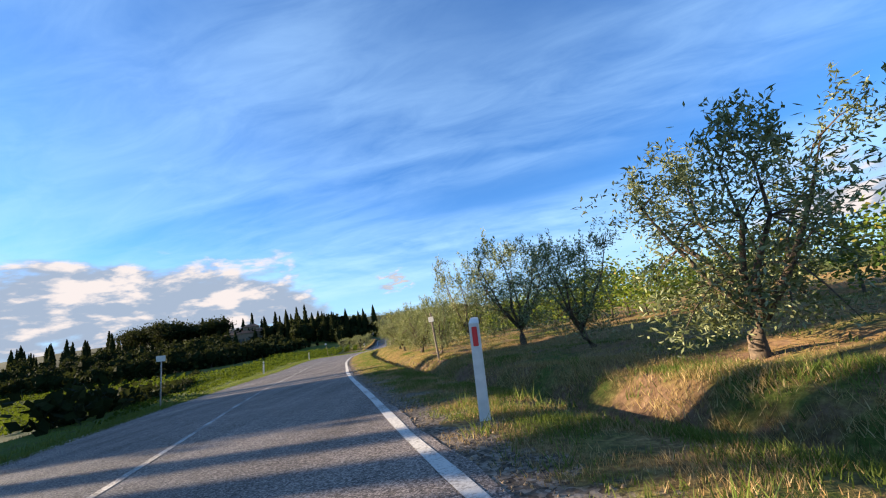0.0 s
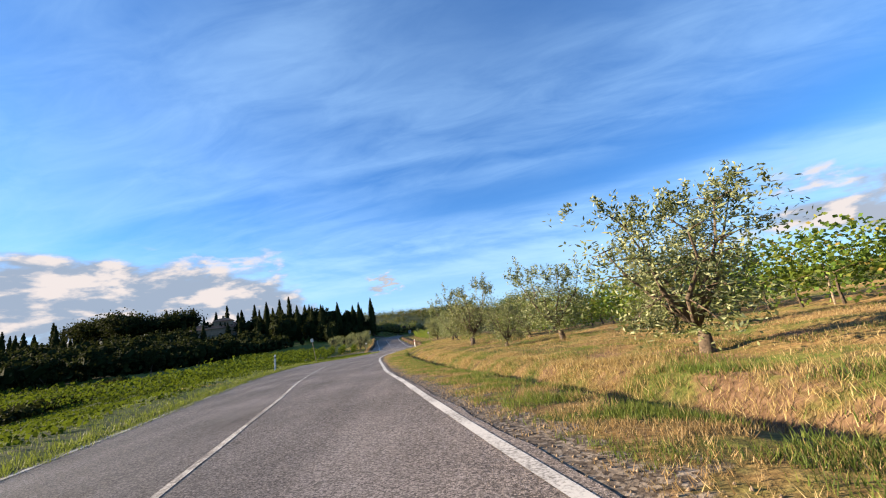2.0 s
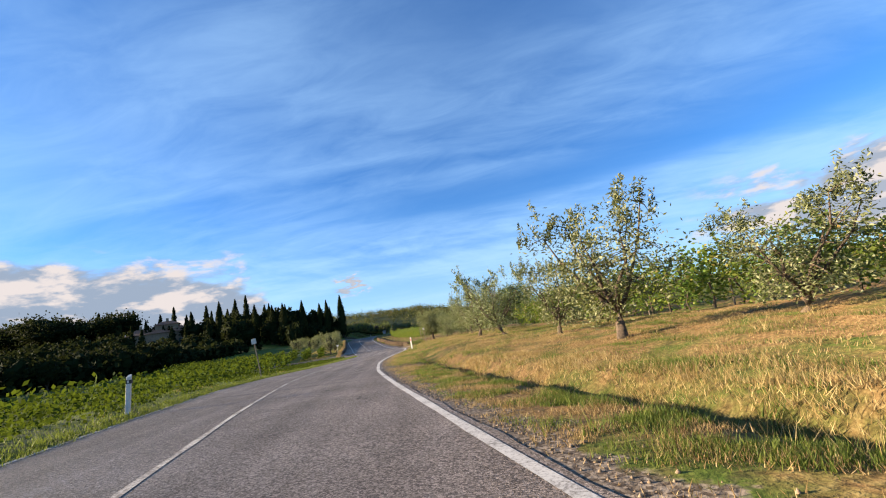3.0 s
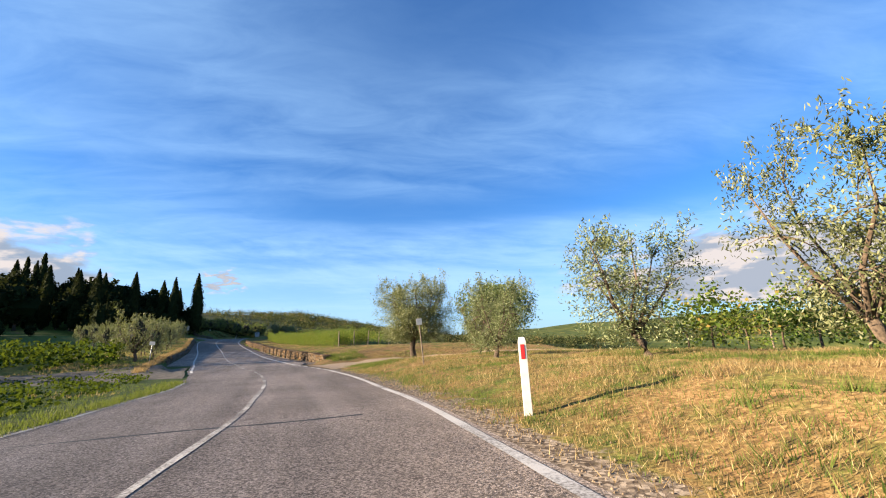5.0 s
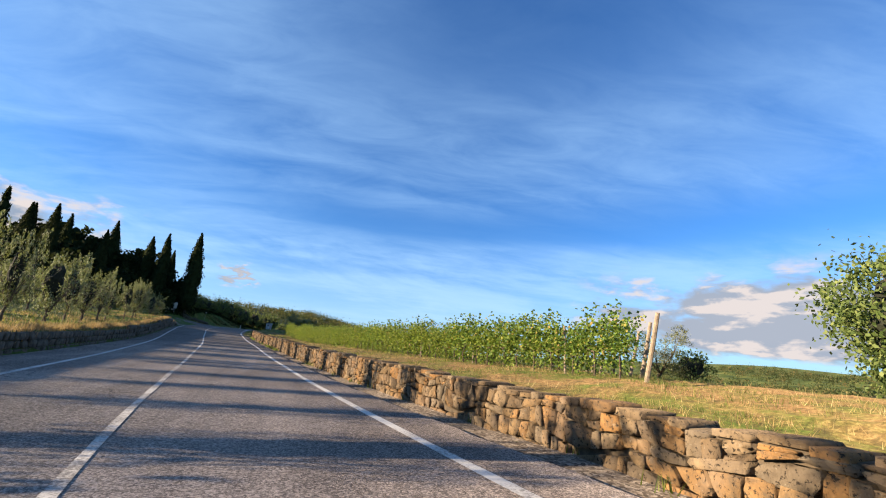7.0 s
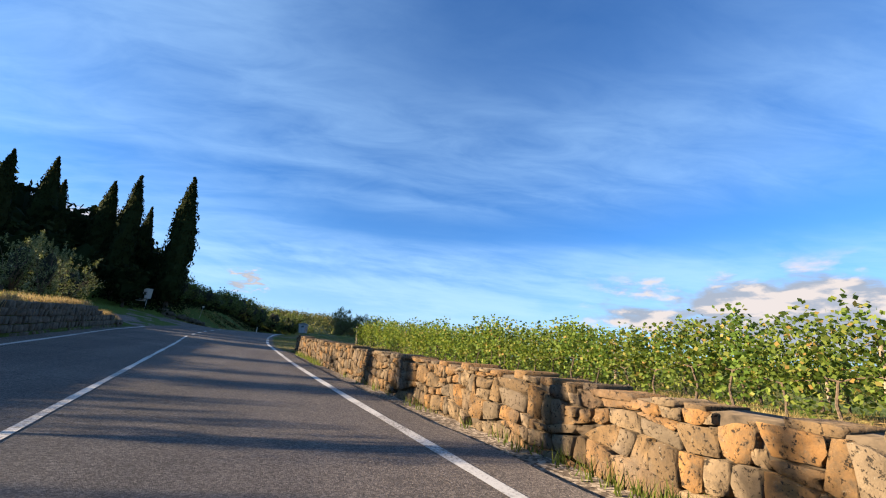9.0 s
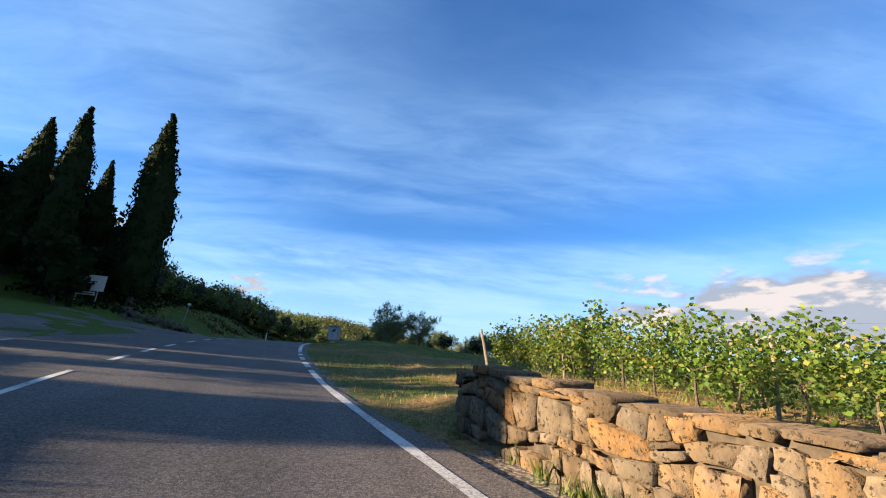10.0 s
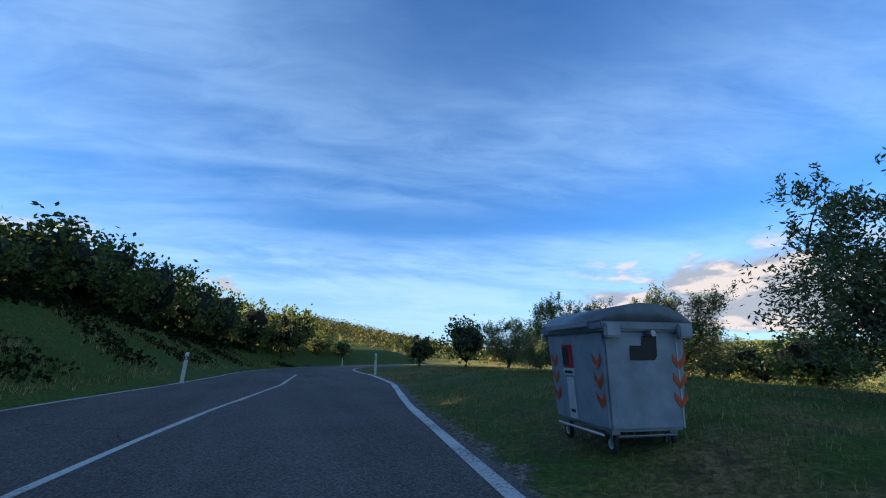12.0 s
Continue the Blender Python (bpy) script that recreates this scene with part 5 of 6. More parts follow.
def signboard_model():
    """A wide white board on two posts, with lines that cannot be read, and a strip below."""
    root = new("signboard")
    for x in (-0.6, 0.6):
        bm = bmesh.new()
        tube(bm, [(x, 0.05, -0.3), (x, 0.05, 1.9)], [0.035, 0.035], 8)
        part("post", bm, MAT["steel"], root)
    bm = bmesh.new()
    box(bm, -0.95, -0.02, 0.95, 0.95, 0.01, 1.98, bevel=0.01)
    board = part("board", bm, MAT["white"], root, "white board")
    for z, w in ((1.55, 0.9), (1.38, 0.6)):
        bm = bmesh.new()
        box(bm, -w / 2, -0.026, z - 0.035, w / 2, -0.0195, z + 0.035)
        part("lettering", bm, MAT["black"], board)
    bm = bmesh.new()
    box(bm, -0.72, -0.02, 0.66, 0.5, 0.01, 0.88, bevel=0.008)
    strip = part("strip", bm, MAT["white"], root, "white strip")
    bm = bmesh.new()
    box(bm, -0.6, -0.026, 0.74, 0.4, -0.0195, 0.80)
    part("lettering", bm, MAT["black"], strip)
    return tagged(root, "wide white signboard on two steel posts", "sign")


def stand(model, x, y, turn=0.0, tilt_x=0.0, tilt_y=0.0, z=None, scale=1.0):
    d = x - float(edge_x(y))
    zz = float(land(y, d)) if z is None else z
    t = copy_thing(model, pose(x, y, zz, tilt_x, tilt_y, turn))
    t.scale = (scale,) * 3
    return t


build_stone_wall()
build_left_wall()
red_post, band_post = delineator_model("red"), delineator_model("band")
MODELS += [red_post, band_post]
stand(red_post, 0.25, 5.2, -12, 0, 3, scale=1.14)
stand(red_post, -12.7, 90.0, -30, 0, -1, scale=1.05)
stand(red_post, -19.6, 228.0, -5)
stand(band_post, -15.6, 35.6, 10, 0, 3, scale=0.98)
stand(band_post, -20.75, 62.6, 5, 0, 3)
stand(band_post, -27.2, 222.8, -5, 0, 3)
stand(band_post, -16.4, 260.5, 0)
pole_a = plate_pole_model(1.85, 0.22, 0.20, "pole", 0.16, 0.045, "leaning weathered wooden post with a small white plate")
pole_b = plate_pole_model(1.75, 0.22, 0.24, "pole", 0.02, 0.026, "thin weathered post with a white plate on top")
pole_c = plate_pole_model(1.9, 0.34, 0.22, "steel", 0.0, 0.028, "slim roadside sign post with a small white plate")
MODELS += [pole_a, pole_b, pole_c]
stand(pole_a, -0.6, 17.15, -15, 0, -2)
stand(pole_b, -10.85, 100.2, -10, 0, -5)
stand(pole_c, -11.4, 16.8, 10, 0, 3)
stand(pole_b, -22.6, 78.9, 0, 0, -7, scale=1.4)
stand(pole_c, -24.1, 119.0, -10, 0, 5, z=float(road_z(118.7, -8)) - 0.05)
stand(pole_c, -32.55, 210.5, -10, 0, 9, scale=0.74)
board = signboard_model()
MODELS.append(board)
stand(board, -37.3, 205.6, -8, 0, 2)


# ---- waste bin ----
def build_bin():
    root = new("waste_container")

    def prism(name, z0, z1, lx0, ly0, lx1, ly1, mat, parent, bevel=0.02, label=""):
        bm = bmesh.new()
        vs = [bm.verts.new((sx * lx0, sy * ly0, z0)) for sx, sy in ((-1, -1), (1, -1), (1, 1), (-1, 1))]
        ws = [bm.verts.new((sx * lx1, sy * ly1, z1)) for sx, sy in ((-1, -1), (1, -1), (1, 1), (-1, 1))]
        bm.faces.new(vs[::-1])
        bm.faces.new(ws)
        for k in range(4):
            bm.faces.new((vs[k], vs[(k + 1) % 4], ws[(k + 1) % 4], ws[k]))
        bmesh.ops.bevel(bm, geom=bm.edges[:], offset=bevel, segments=2, affect="EDGES")
        return part(name, bm, MAT[mat], parent, label)

    # half sizes: x across the road, y along it
    body = prism("body", 0.20, 1.12, 0.47, 0.60, 0.53, 0.68, "bin", root, 0.03)
    prism("rim", 1.08, 1.17, 0.58, 0.73, 0.60, 0.75, "bin", root, 0.02, "grey rolled rim")
    # arched lid
    bm = bmesh.new()
    rows = []
    for i in range(9):
        u = -1 + i / 4
        h = 1.17 + 0.17 * (1 - abs(u) ** 2.4)
        rows.append([bm.verts.new((u * 0.585, sy * 0.735, h if j == 0 else 1.165)) for sy in (-1, 1) for j in (0, 1)])
    for r, q in zip(rows, rows[1:]):
        bm.faces.new((r[0], q[0], q[2], r[2]))
        bm.faces.new((r[1], q[1], q[0], r[0]))
        bm.faces.new((r[2], q[2], q[3], r[3]))
        bm.faces.new((r[3], q[3], q[1], r[1]))
    lid = part("lid", bm, MAT["bin_dark"], root, "dark arched steel lid", True)
    bm = bmesh.new()
    box(bm, -0.625, -0.5, 1.12, -0.59, 0.5, 1.17, bevel=0.008)
    part("lid_handle", bm, MAT["bin"], lid)
    for sy in (-1, 1):
        for sx in (-1, 1):
            bm = bmesh.new()
            box(bm, sx * 0.46 - 0.09, sy * 0.745 - 0.04, 1.02, sx * 0.46 + 0.09, sy * 0.745 + 0.03, 1.15, bevel=0.015)
            part("lifting_bracket", bm, MAT["bin"], body)
        bm = bmesh.new()
        tube(bm, [(0, sy * 0.70, 1.06), (0, sy * 0.82, 1.06)], [0.03, 0.03], 10)
        part("trunnion", bm, MAT["steel"], body)

    def on_face(name, face, a0, z0, a1, z1, mat, label="", lift=0.004, corners=None):
        """A thin sheet on the sloping end (face 'end', towards -y) or road side ('side', towards -x)."""
        bm = bmesh.new()
        ring = corners or [(a0, z0), (a1, z0), (a1, z1), (a0, z1)]
        vs = []
        for o in (0.0, 0.004):
            row = []
            for a, z in ring:
                f = (z - 0.20) / 0.92
                if face == "end":
                    row.append(bm.verts.new((a, -(0.60 + 0.08 * f) - lift - o, z)))
                else:
                    row.append(bm.verts.new((-(0.47 + 0.06 * f) - lift - o, a, z)))
            vs.append(row)
        m = len(ring)
        bm.faces.new(vs[0])
        bm.faces.new(vs[1][::-1])
        for k in range(m):
            bm.faces.new((vs[0][k], vs[0][(k + 1) % m], vs[1][(k + 1) % m], vs[1][k]))
        bmesh.ops.recalc_face_normals(bm, faces=bm.faces[:])
        return part(name, bm, MAT[mat], body, label)

    on_face("dark_patch", "end", 0, 0, 0, 0, "black", "black painted patch", corners=[(-0.20, 0.82), (0.11, 0.82), (0.14, 0.86), (0.14, 1.04), (-0.04, 1.04), (-0.06, 0.95), (-0.20, 0.95)])
    on_face("edge_strip", "end", 0, 0, 0, 0, "white", "pale worn edge strip", corners=[(0.43, 0.22), (0.445, 0.22), (0.40, 1.06), (0.385, 1.06)])
    for face, a, sg in (("side", -0.50, 1), ("side", 0.50, -1), ("end", 0.42, 1)):
        for k in range(3):
            z = 0.42 + 0.17 * k
            w = 0.085
            on_face("chevron", face, 0, 0, 0, 0, "orange", "orange reflective chevron", corners=[(a - w, z + 0.05), (a, z - 0.03), (a + w, z + 0.05), (a + w, z + 0.12), (a, z + 0.04), (a - w, z + 0.12)])
    for face, a in (("side", 0.0),):
        on_face("poster", face, a + 0.03, 0.74, a + 0.27, 0.97, "red", "red and dark sticker")
        on_face("poster_picture", face, a + 0.12, 0.76, a + 0.26, 0.95, "black", lift=0.010)
        on_face("label_strip", face, a + 0.02, 0.66, a + 0.28, 0.73, "white", "white label strip")
        on_face("lettering", face, a + 0.06, 0.68, a + 0.24, 0.705, "black", lift=0.010)
        on_face("notice", face, a + 0.05, 0.24, a + 0.22, 0.64, "white", "tall white notice")
        on_face("lettering", face, a + 0.08, 0.30, a + 0.18, 0.33, "black", lift=0.010)
    for sx, sy in ((-1, -1), (1, -1), (1, 1), (-1, 1)):
        cx, cy = sx * 0.36, sy * 0.47
        bm = bmesh.new()
        box(bm, cx - 0.05, cy - 0.05, 0.17, cx + 0.05, cy + 0.05, 0.21)
        box(bm, cx - 0.035, cy - 0.02, 0.07, cx - 0.027, cy + 0.02, 0.18)
        box(bm, cx + 0.027, cy - 0.02, 0.07, cx + 0.035, cy + 0.02, 0.18)
        castor = part("castor", bm, MAT["steel"], root)
        bm = bmesh.new()
        bmesh.ops.create_cone(bm, cap_ends=True, segments=18, radius1=0.085, radius2=0.085, depth=0.04, matrix=pose(cx, cy + 0.03, 0.085, 0, 90, 0))
        bmesh.ops.bevel(bm, geom=bm.edges[:], offset=0.006, segments=1, affect="EDGES")
        part("tyre", bm, MAT["rubber"], castor)
        bm = bmesh.new()
        bmesh.ops.create_cone(bm, cap_ends=True, segments=14, radius1=0.045, radius2=0.045, depth=0.05, matrix=pose(cx, cy + 0.03, 0.085, 0, 90, 0))
        part("rim", bm, MAT["white"], castor)
    for y0 in (-0.56, 0.56):
        bm = bmesh.new()
        tube(bm, [(-0.36, y0, 0.16), (0.36, y0, 0.16)], [0.012, 0.012], 6)
        part("foot_bar", bm, MAT["steel"], root)
    bm = bmesh.new()
    tube(bm, [(-0.50, -0.5, 0.17), (-0.50, 0.5, 0.17)], [0.012, 0.012], 6)
    part("foot_bar", bm, MAT["white"], root)
    p = at(209.98, -21.03 - float(edge_x(209.98)))
    root.matrix_world = pose(p.x, p.y, p.z - 0.015, 0, 0, -9) @ Matrix.Diagonal((0.88, 0.88, 1.06, 1.0))
    tagged(root, "grey steel waste container on castors standing on grass", "waste bin")


build_bin()

# ---- vineyards ----
def vine_model(seed, height=1.6, leaf=0.105, count=460, thick=0.36):
    """A trained vine: gnarled stem, canes along the wire, a curtain of broad leaves and stray shoots."""
    rng = np.random.default_rng(seed)
    root = new("grapevine")
    bm = bmesh.new()
    tube(bm, [(0, 0, -0.15), (0.04 * rng.normal(), 0.05, 0.35), (0.03, 0.02, 0.75)], [0.035, 0.026, 0.02], 6)
    part("trunk", bm, MAT["bark"], root)
    bm = bmesh.new()
    tube(bm, [(0.02, -0.6, 0.85), (0.03, -0.3, 0.82), (0.03, 0.02, 0.74), (0.03, 0.3, 0.82), (0.02, 0.6, 0.85)], [0.006, 0.012, 0.018, 0.012, 0.006], 5)
    part("cane", bm, MAT["bark"], root)
    tips = []
    for k in range(9):
        y = -0.55 + 1.1 * k / 8
        s = rng.uniform(0.7, 1.3) * (height - 0.85)
        bend = rng.normal(0, 0.16, 2)
        for q in np.linspace(0.05, 1, 7):
            tips.append((bend[0] * q * q, y + bend[1] * q * q, 0.84 + s * q))
    c = np.array(tips)
    per = max(1, count // len(c))
    v, f = leaves(rng, c, np.tile([thick * 0.42, 0.10, 0.07], (len(c), 1)), per, leaf, leaf * 0.9, up=-0.2)
    v2, f2 = leaves(rng, np.array([(0, rng.uniform(-0.6, 0.6), rng.uniform(0.2, 1.0)) for k in range(26)]), np.full((26, 3), 0.12), 7, leaf, leaf * 0.9)
    from_arrays("foliage", np.vstack([v, v2]), np.vstack([f, f2 + len(v)]), MAT["vine"], root, "broad green vine leaves")
    return tagged(root, "leafy green grapevine trained on wires", "grapevine", "vineyard")


def stake_model(height, mat="pole", r=0.04):
    root = new("vineyard_post")
    bm = bmesh.new()
    tube(bm, [(0, 0, -0.3), (0.01, 0, height * 0.6), (0, 0, height)], [r * 1.1, r, r * 0.9], 8)
    part("stake", bm, MAT[mat], root)
    return tagged(root, "weathered wooden vineyard post", "post", "vineyard posts")


vines = [vine_model(80 + k, 1.7 + 0.1 * (k % 3)) for k in range(5)]
stake, end_stake = stake_model(1.35, "pole", 0.03), stake_model(1.55, "pole", 0.05)
MODELS += vines + [stake, end_stake]


def vine_row(d, y0, y1, step=1.05, lush=1.0, posts=5.2, scale=1.0, ends=True, d_end=None):
    y = y0
    k = 0
    while y < y1:
        dd = d if d_end is None else d + (d_end - d) * (y - y0) / (y1 - y0)
        p = at(y, dd)
        t = copy_thing(vines[rnd.randrange(5)], pose(p.x, p.y, p.z, 0, 0, rnd.choice((0, 180)) + rnd.uniform(-8, 8)))
        s = scale * rnd.uniform(0.85, 1.15) * float(np.interp(y, [127, 140, 165], [0.98, 1.0, 1.02]))
        t.scale = (s * lush, s, s)
        if posts and k % int(posts / step) == 2:
            t = copy_thing(stake, pose(p.x + 0.05, p.y + 0.4, p.z, rnd.uniform(-3, 3), rnd.uniform(-3, 3), 0))
        y += step * rnd.uniform(0.9, 1.1)
        k += 1
    if ends:
        for yy, lean in ((y0 - 0.7, 16), (y1 + 0.7, -24)):
            p = at(yy, d if (d_end is None or yy < y0) else d_end)
            copy_thing(end_stake, pose(p.x, p.y, p.z, lean, 0, rnd.uniform(-6, 6)))


# end posts of the further rows
for d, y0 in ((12.5, 134.3), (14.8, 137.3), (17.1, 140.3), (19.4, 143.3)):
    p = at(y0, d)
    copy_thing(end_stake, pose(p.x, p.y, p.z, 16, 0, rnd.uniform(-6, 6)))


def wire(points, r=0.002):
    bm = bmesh.new()
    tube(bm, points, [r] * len(points), 4)
    return tagged(part("vineyard_wire", bm, MAT["dark_bark"]), "thin dark vineyard wire", "wire", "vineyard wires")


vine_row(6.1, 127.7, 185.2, 0.80, 1.15, 5.2, 0.78, d_end=5.9)
for h in (0.75, 1.15, 1.5):
    wire([at(y, 6.1 - 0.2 * (y - 127.2) / 57.4, h) for y in np.arange(127.0, 185.5, 4.0)])
for k in range(1, 3):
    vine_row(5.9 + 2.2 * k, 127.2 + 2.4 * k, 186.5 + 0.5 * k, 1.1 + 0.25 * k, 1.3, 7.0, 0.9)
# row beyond the olives on the right
vine_row(13.6, -2, 98, 1.25, 1.5, 6.0, 1.26, False)


def leaf_field(name, places, spread, size, mat, label, category, per=1, up=0.4, seed=0, flat=0.8):
    rng = np.random.default_rng(seed)
    v, f = leaves(rng, places, np.tile(spread, (len(places), 1)), per, size, size * flat, up=up)
    return tagged(from_arrays(name, v, f, mat), label, category, kind="stuff")


def ground_places(rng, n, y0, y1, d0, d1, up=0.0):
    y, d = rng.uniform(y0, y1, n), rng.uniform(d0, d1, n)
    return np.stack([edge_x(y) + d, y, land(y, d) + up], 1)


def patch(pl, k, lo, rng):
    """Keeps the places where a slow pattern is above lo, so that the growth comes in patches."""
    s = np.sin(pl[:, 0] * k + 1.7 * np.sin(pl[:, 1] * k * 0.7)) + np.sin(pl[:, 1] * k * 1.3 + pl[:, 0] * k * 0.5) * 0.8 + rng.normal(0, 0.45, len(pl))
    return pl[s > lo]


rng = np.random.default_rng(5)
# the vineyards' further rows
back_rows = []
for d, y0, y1, top in ((12.5, 135, 187, 1.6), (14.8, 138, 188, 1.6), (17.1, 141, 188, 1.6), (19.4, 144, 189, 1.6), (16.0, 0, 98, 1.8), (18.4, 10, 98, 1.8), (21, 20, 98, 1.8), (24, 30, 98, 1.8)):
    yy = np.repeat(np.arange(y0, y1, 0.22), 6)
    dd = np.full(len(yy), d) + rng.normal(0, 0.12, len(yy))
    back_rows.append(np.stack([edge_x(yy) + dd, yy + rng.uniform(-0.1, 0.1, len(yy)), land(yy, dd) + top * rng.uniform(0.45, 1.08, len(yy))], 1))
BACK = np.vstack(back_rows)
leaf_field("vineyard_rows", BACK, (0.10, 0.10, 0.10), 0.14, MAT["vine"], "leafy vineyard rows behind the first ones", "vineyard", 2, 0.0, 11, 0.9)
def hedge_x(y):
    """The line of the dark hedge that parts the crop from the vineyard."""
    return -35.5 - 0.55 * (np.asarray(y) - 56)


# low green crop on the slope left of the road
pl = ground_places(rng, 170000, 8, 112, -40, -7.5, 0.05)
pl = pl[pl[:, 0] > hedge_x(pl[:, 1]) + 1.2]
pl = pl[np.sin(pl[:, 0] * 2.6 + 1.3 * pl[:, 1]) + rng.normal(0, 0.5, len(pl)) > -0.5]
leaf_field("green_crop", pl, (0.05, 0.05, 0.04), 0.12, MAT["crop"], "low leafy green crop on a slope", "crop", 1, 0.5, 6)
# vineyard rows on the far slope, seen as green lines
far_rows = []
for k in range(40):
    yy = np.arange(30, 112, 0.2) + rng.uniform(0, 0.2)
    x = hedge_x(yy) - 3.0 - 2.5 * k + rng.normal(0, 0.08, len(yy))
    dd = x - edge_x(yy)
    for lift in (0.3, 0.65, 1.0):
        far_rows.append(np.stack([x, yy, land(yy, dd) + lift], 1))
leaf_field("vineyard_rows", np.vstack(far_rows), (0.14, 0.12, 0.12), 0.34, MAT["crop"], "distant green vineyard rows across a slope", "vineyard", 1, 0.2, 8)
# dark hedge between crop and vineyard
hy = rng.uniform(12, 112, 7000)
hx = hedge_x(hy) + rng.normal(0, 0.35, 7000)
hedge = np.stack([hx, hy, land(hy, hx - edge_x(hy)) + 0.5], 1)
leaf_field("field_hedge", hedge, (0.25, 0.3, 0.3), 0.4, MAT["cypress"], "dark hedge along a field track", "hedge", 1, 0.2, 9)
# field of vines left of the bend
bend = []
for k in range(9):
    d = -13.5 - 2.3 * k
    yy = np.arange(66, 103, 0.3)
    for lift in (0.5, 0.9, 1.3):
        bend.append(np.stack([edge_x(yy) + d + rng.normal(0, 0.1, len(yy)), yy, land(yy, np.full(len(yy), d)) + lift], 1))
for k in range(12):
    d = -11.0 - 2.3 * k
    yy = np.arange(114.5 if k < 2 else 109.0, 125.0 + k, 0.16)
    for lift in (0.25, 0.55, 0.85, 1.15):
        bend.append(np.stack([edge_x(yy) + d + rng.normal(0, 0.1, len(yy)), yy, land(yy, np.full(len(yy), d)) + lift], 1))
leaf_field("vineyard_rows", np.vstack(bend), (0.15, 0.18, 0.16), 0.26, MAT["crop"], "green vineyard rows beside the bend", "vineyard", 2, 0.2, 10)

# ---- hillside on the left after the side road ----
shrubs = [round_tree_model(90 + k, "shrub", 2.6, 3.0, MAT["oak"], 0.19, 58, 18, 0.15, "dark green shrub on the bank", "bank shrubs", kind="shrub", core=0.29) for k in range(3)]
MODELS += shrubs
for k in range(46):
    y = 211 + 1.25 * k + rnd.uniform(-0.5, 0.5)
    d = -13.0 - (k % 3) * 1.6 + rnd.uniform(-0.5, 0.5)
    p = at(y, d)
    t = copy_thing(shrubs[k % 3], pose(p.x, p.y, p.z - 0.1, 0, 0, rnd.uniform(0, 360)))
    s = rnd.uniform(0.85, 1.15)
    t.scale = (s * 1.15, s * 1.2, s)
for y, d, h, w in ((211.5, -14.2, 5.2, 3.6), (213.0, -15.2, 5.6, 3.8), (212.5, -13.5, 3.6, 3.6), (218, -16, 3.4, 3.4), (227, -13.2, 3.6, 4.4), (231.5, -12.9, 4.2, 4.4), (236, -12.4, 4.6, 4.6), (241, -12.0, 5.0, 4.6), (246, -11.8, 5.2, 4.8), (251, -11.4, 5.4, 4.8), (255, -11.0, 5.6, 4.6), (259, -12.5, 5.8, 4.8)):
    p = at(y, d)
    t = copy_thing(shrubs[rnd.randrange(3)], pose(p.x, p.y, p.z - 0.1, 0, 0, rnd.uniform(0, 360)))
    t.scale = (w / 3.0, w / 3.0, h / 2.6)
# dark bushes and small trees behind the meadow
for x, y, h, w in ((-11.7, 234.3, 3.6, 3.7), (-14.4, 236.5, 2.4, 2.6), (-2.5, 239.4, 4.4, 3.0), (1.8, 222.8, 2.6, 3.8), (4.9, 227.7, 2.6, 3.8), (-5.0, 216.5, 2.3, 3.2), (-7.5, 225.0, 2.2, 3.0), (-9.6, 214.2, 1.9, 2.6), (-1.0, 214.0, 2.4, 3.4)):
    t = copy_thing(shrubs[rnd.randrange(3)], pose(x, y, float(land(y, x - float(edge_x(y)))) - 0.1, 0, 0, rnd.uniform(0, 360)))
    t.scale = (w / 3.0, w / 3.0, h / 2.6)
    tagged(t, "dark green bush at the meadow's edge", "shrub", "meadow bushes")
# trees higher up that keep this stretch in shade
for k, (x, y, s) in enumerate(((-46, 214, 0.75), (-48, 222, 0.8), (-47, 230, 0.8), (-50, 238, 0.85), (-52, 246, 0.8), (-44, 199, 0.6), (-48, 193.6, 0.7), (-58, 212, 0.9), (-60, 224, 0.9))):
    put_xy(broad[k % 3], x, y, rnd.uniform(0, 360), s)
# scrub and weeds in near-black leaf colour, added to deepen the bank's shade
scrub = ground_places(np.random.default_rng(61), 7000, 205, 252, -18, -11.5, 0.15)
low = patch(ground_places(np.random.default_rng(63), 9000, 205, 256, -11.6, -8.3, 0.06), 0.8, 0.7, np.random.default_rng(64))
leaf_field("bank_scrub", low, (0.16, 0.16, 0.06), 0.15, MAT["cypress"], "low near-black weeds that deepen the bank shade", "scrub", 2, 0.5, 65)
leaf_field("bank_scrub", scrub, (0.18, 0.18, 0.14), 0.26, MAT["cypress"], "near-black low scrub that deepens the bank shade", "scrub", 2, 0.4, 62)
# low rubble beside the side road
rr = np.random.default_rng(31)
rubble = new("rubble_heap")
tagged(rubble, "heap of dark field stones beside the side road", "stones")
p0 = at(205.2, -9.6)
rubble.location = p0
for k in range(26):
    pts, faces = stone_shape(rr, rr.uniform(0.3, 0.7), rr.uniform(0.2, 0.45), 0.3)
    off = np.array([rr.uniform(-2.6, 1.4), rr.uniform(-0.6, 0.6), rr.uniform(0.0, 0.45)])
    g = float(land(p0.y + off[1], -9.6 + off[0])) - p0.z
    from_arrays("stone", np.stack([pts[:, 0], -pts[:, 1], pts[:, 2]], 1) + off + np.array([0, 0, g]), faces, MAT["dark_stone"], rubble)

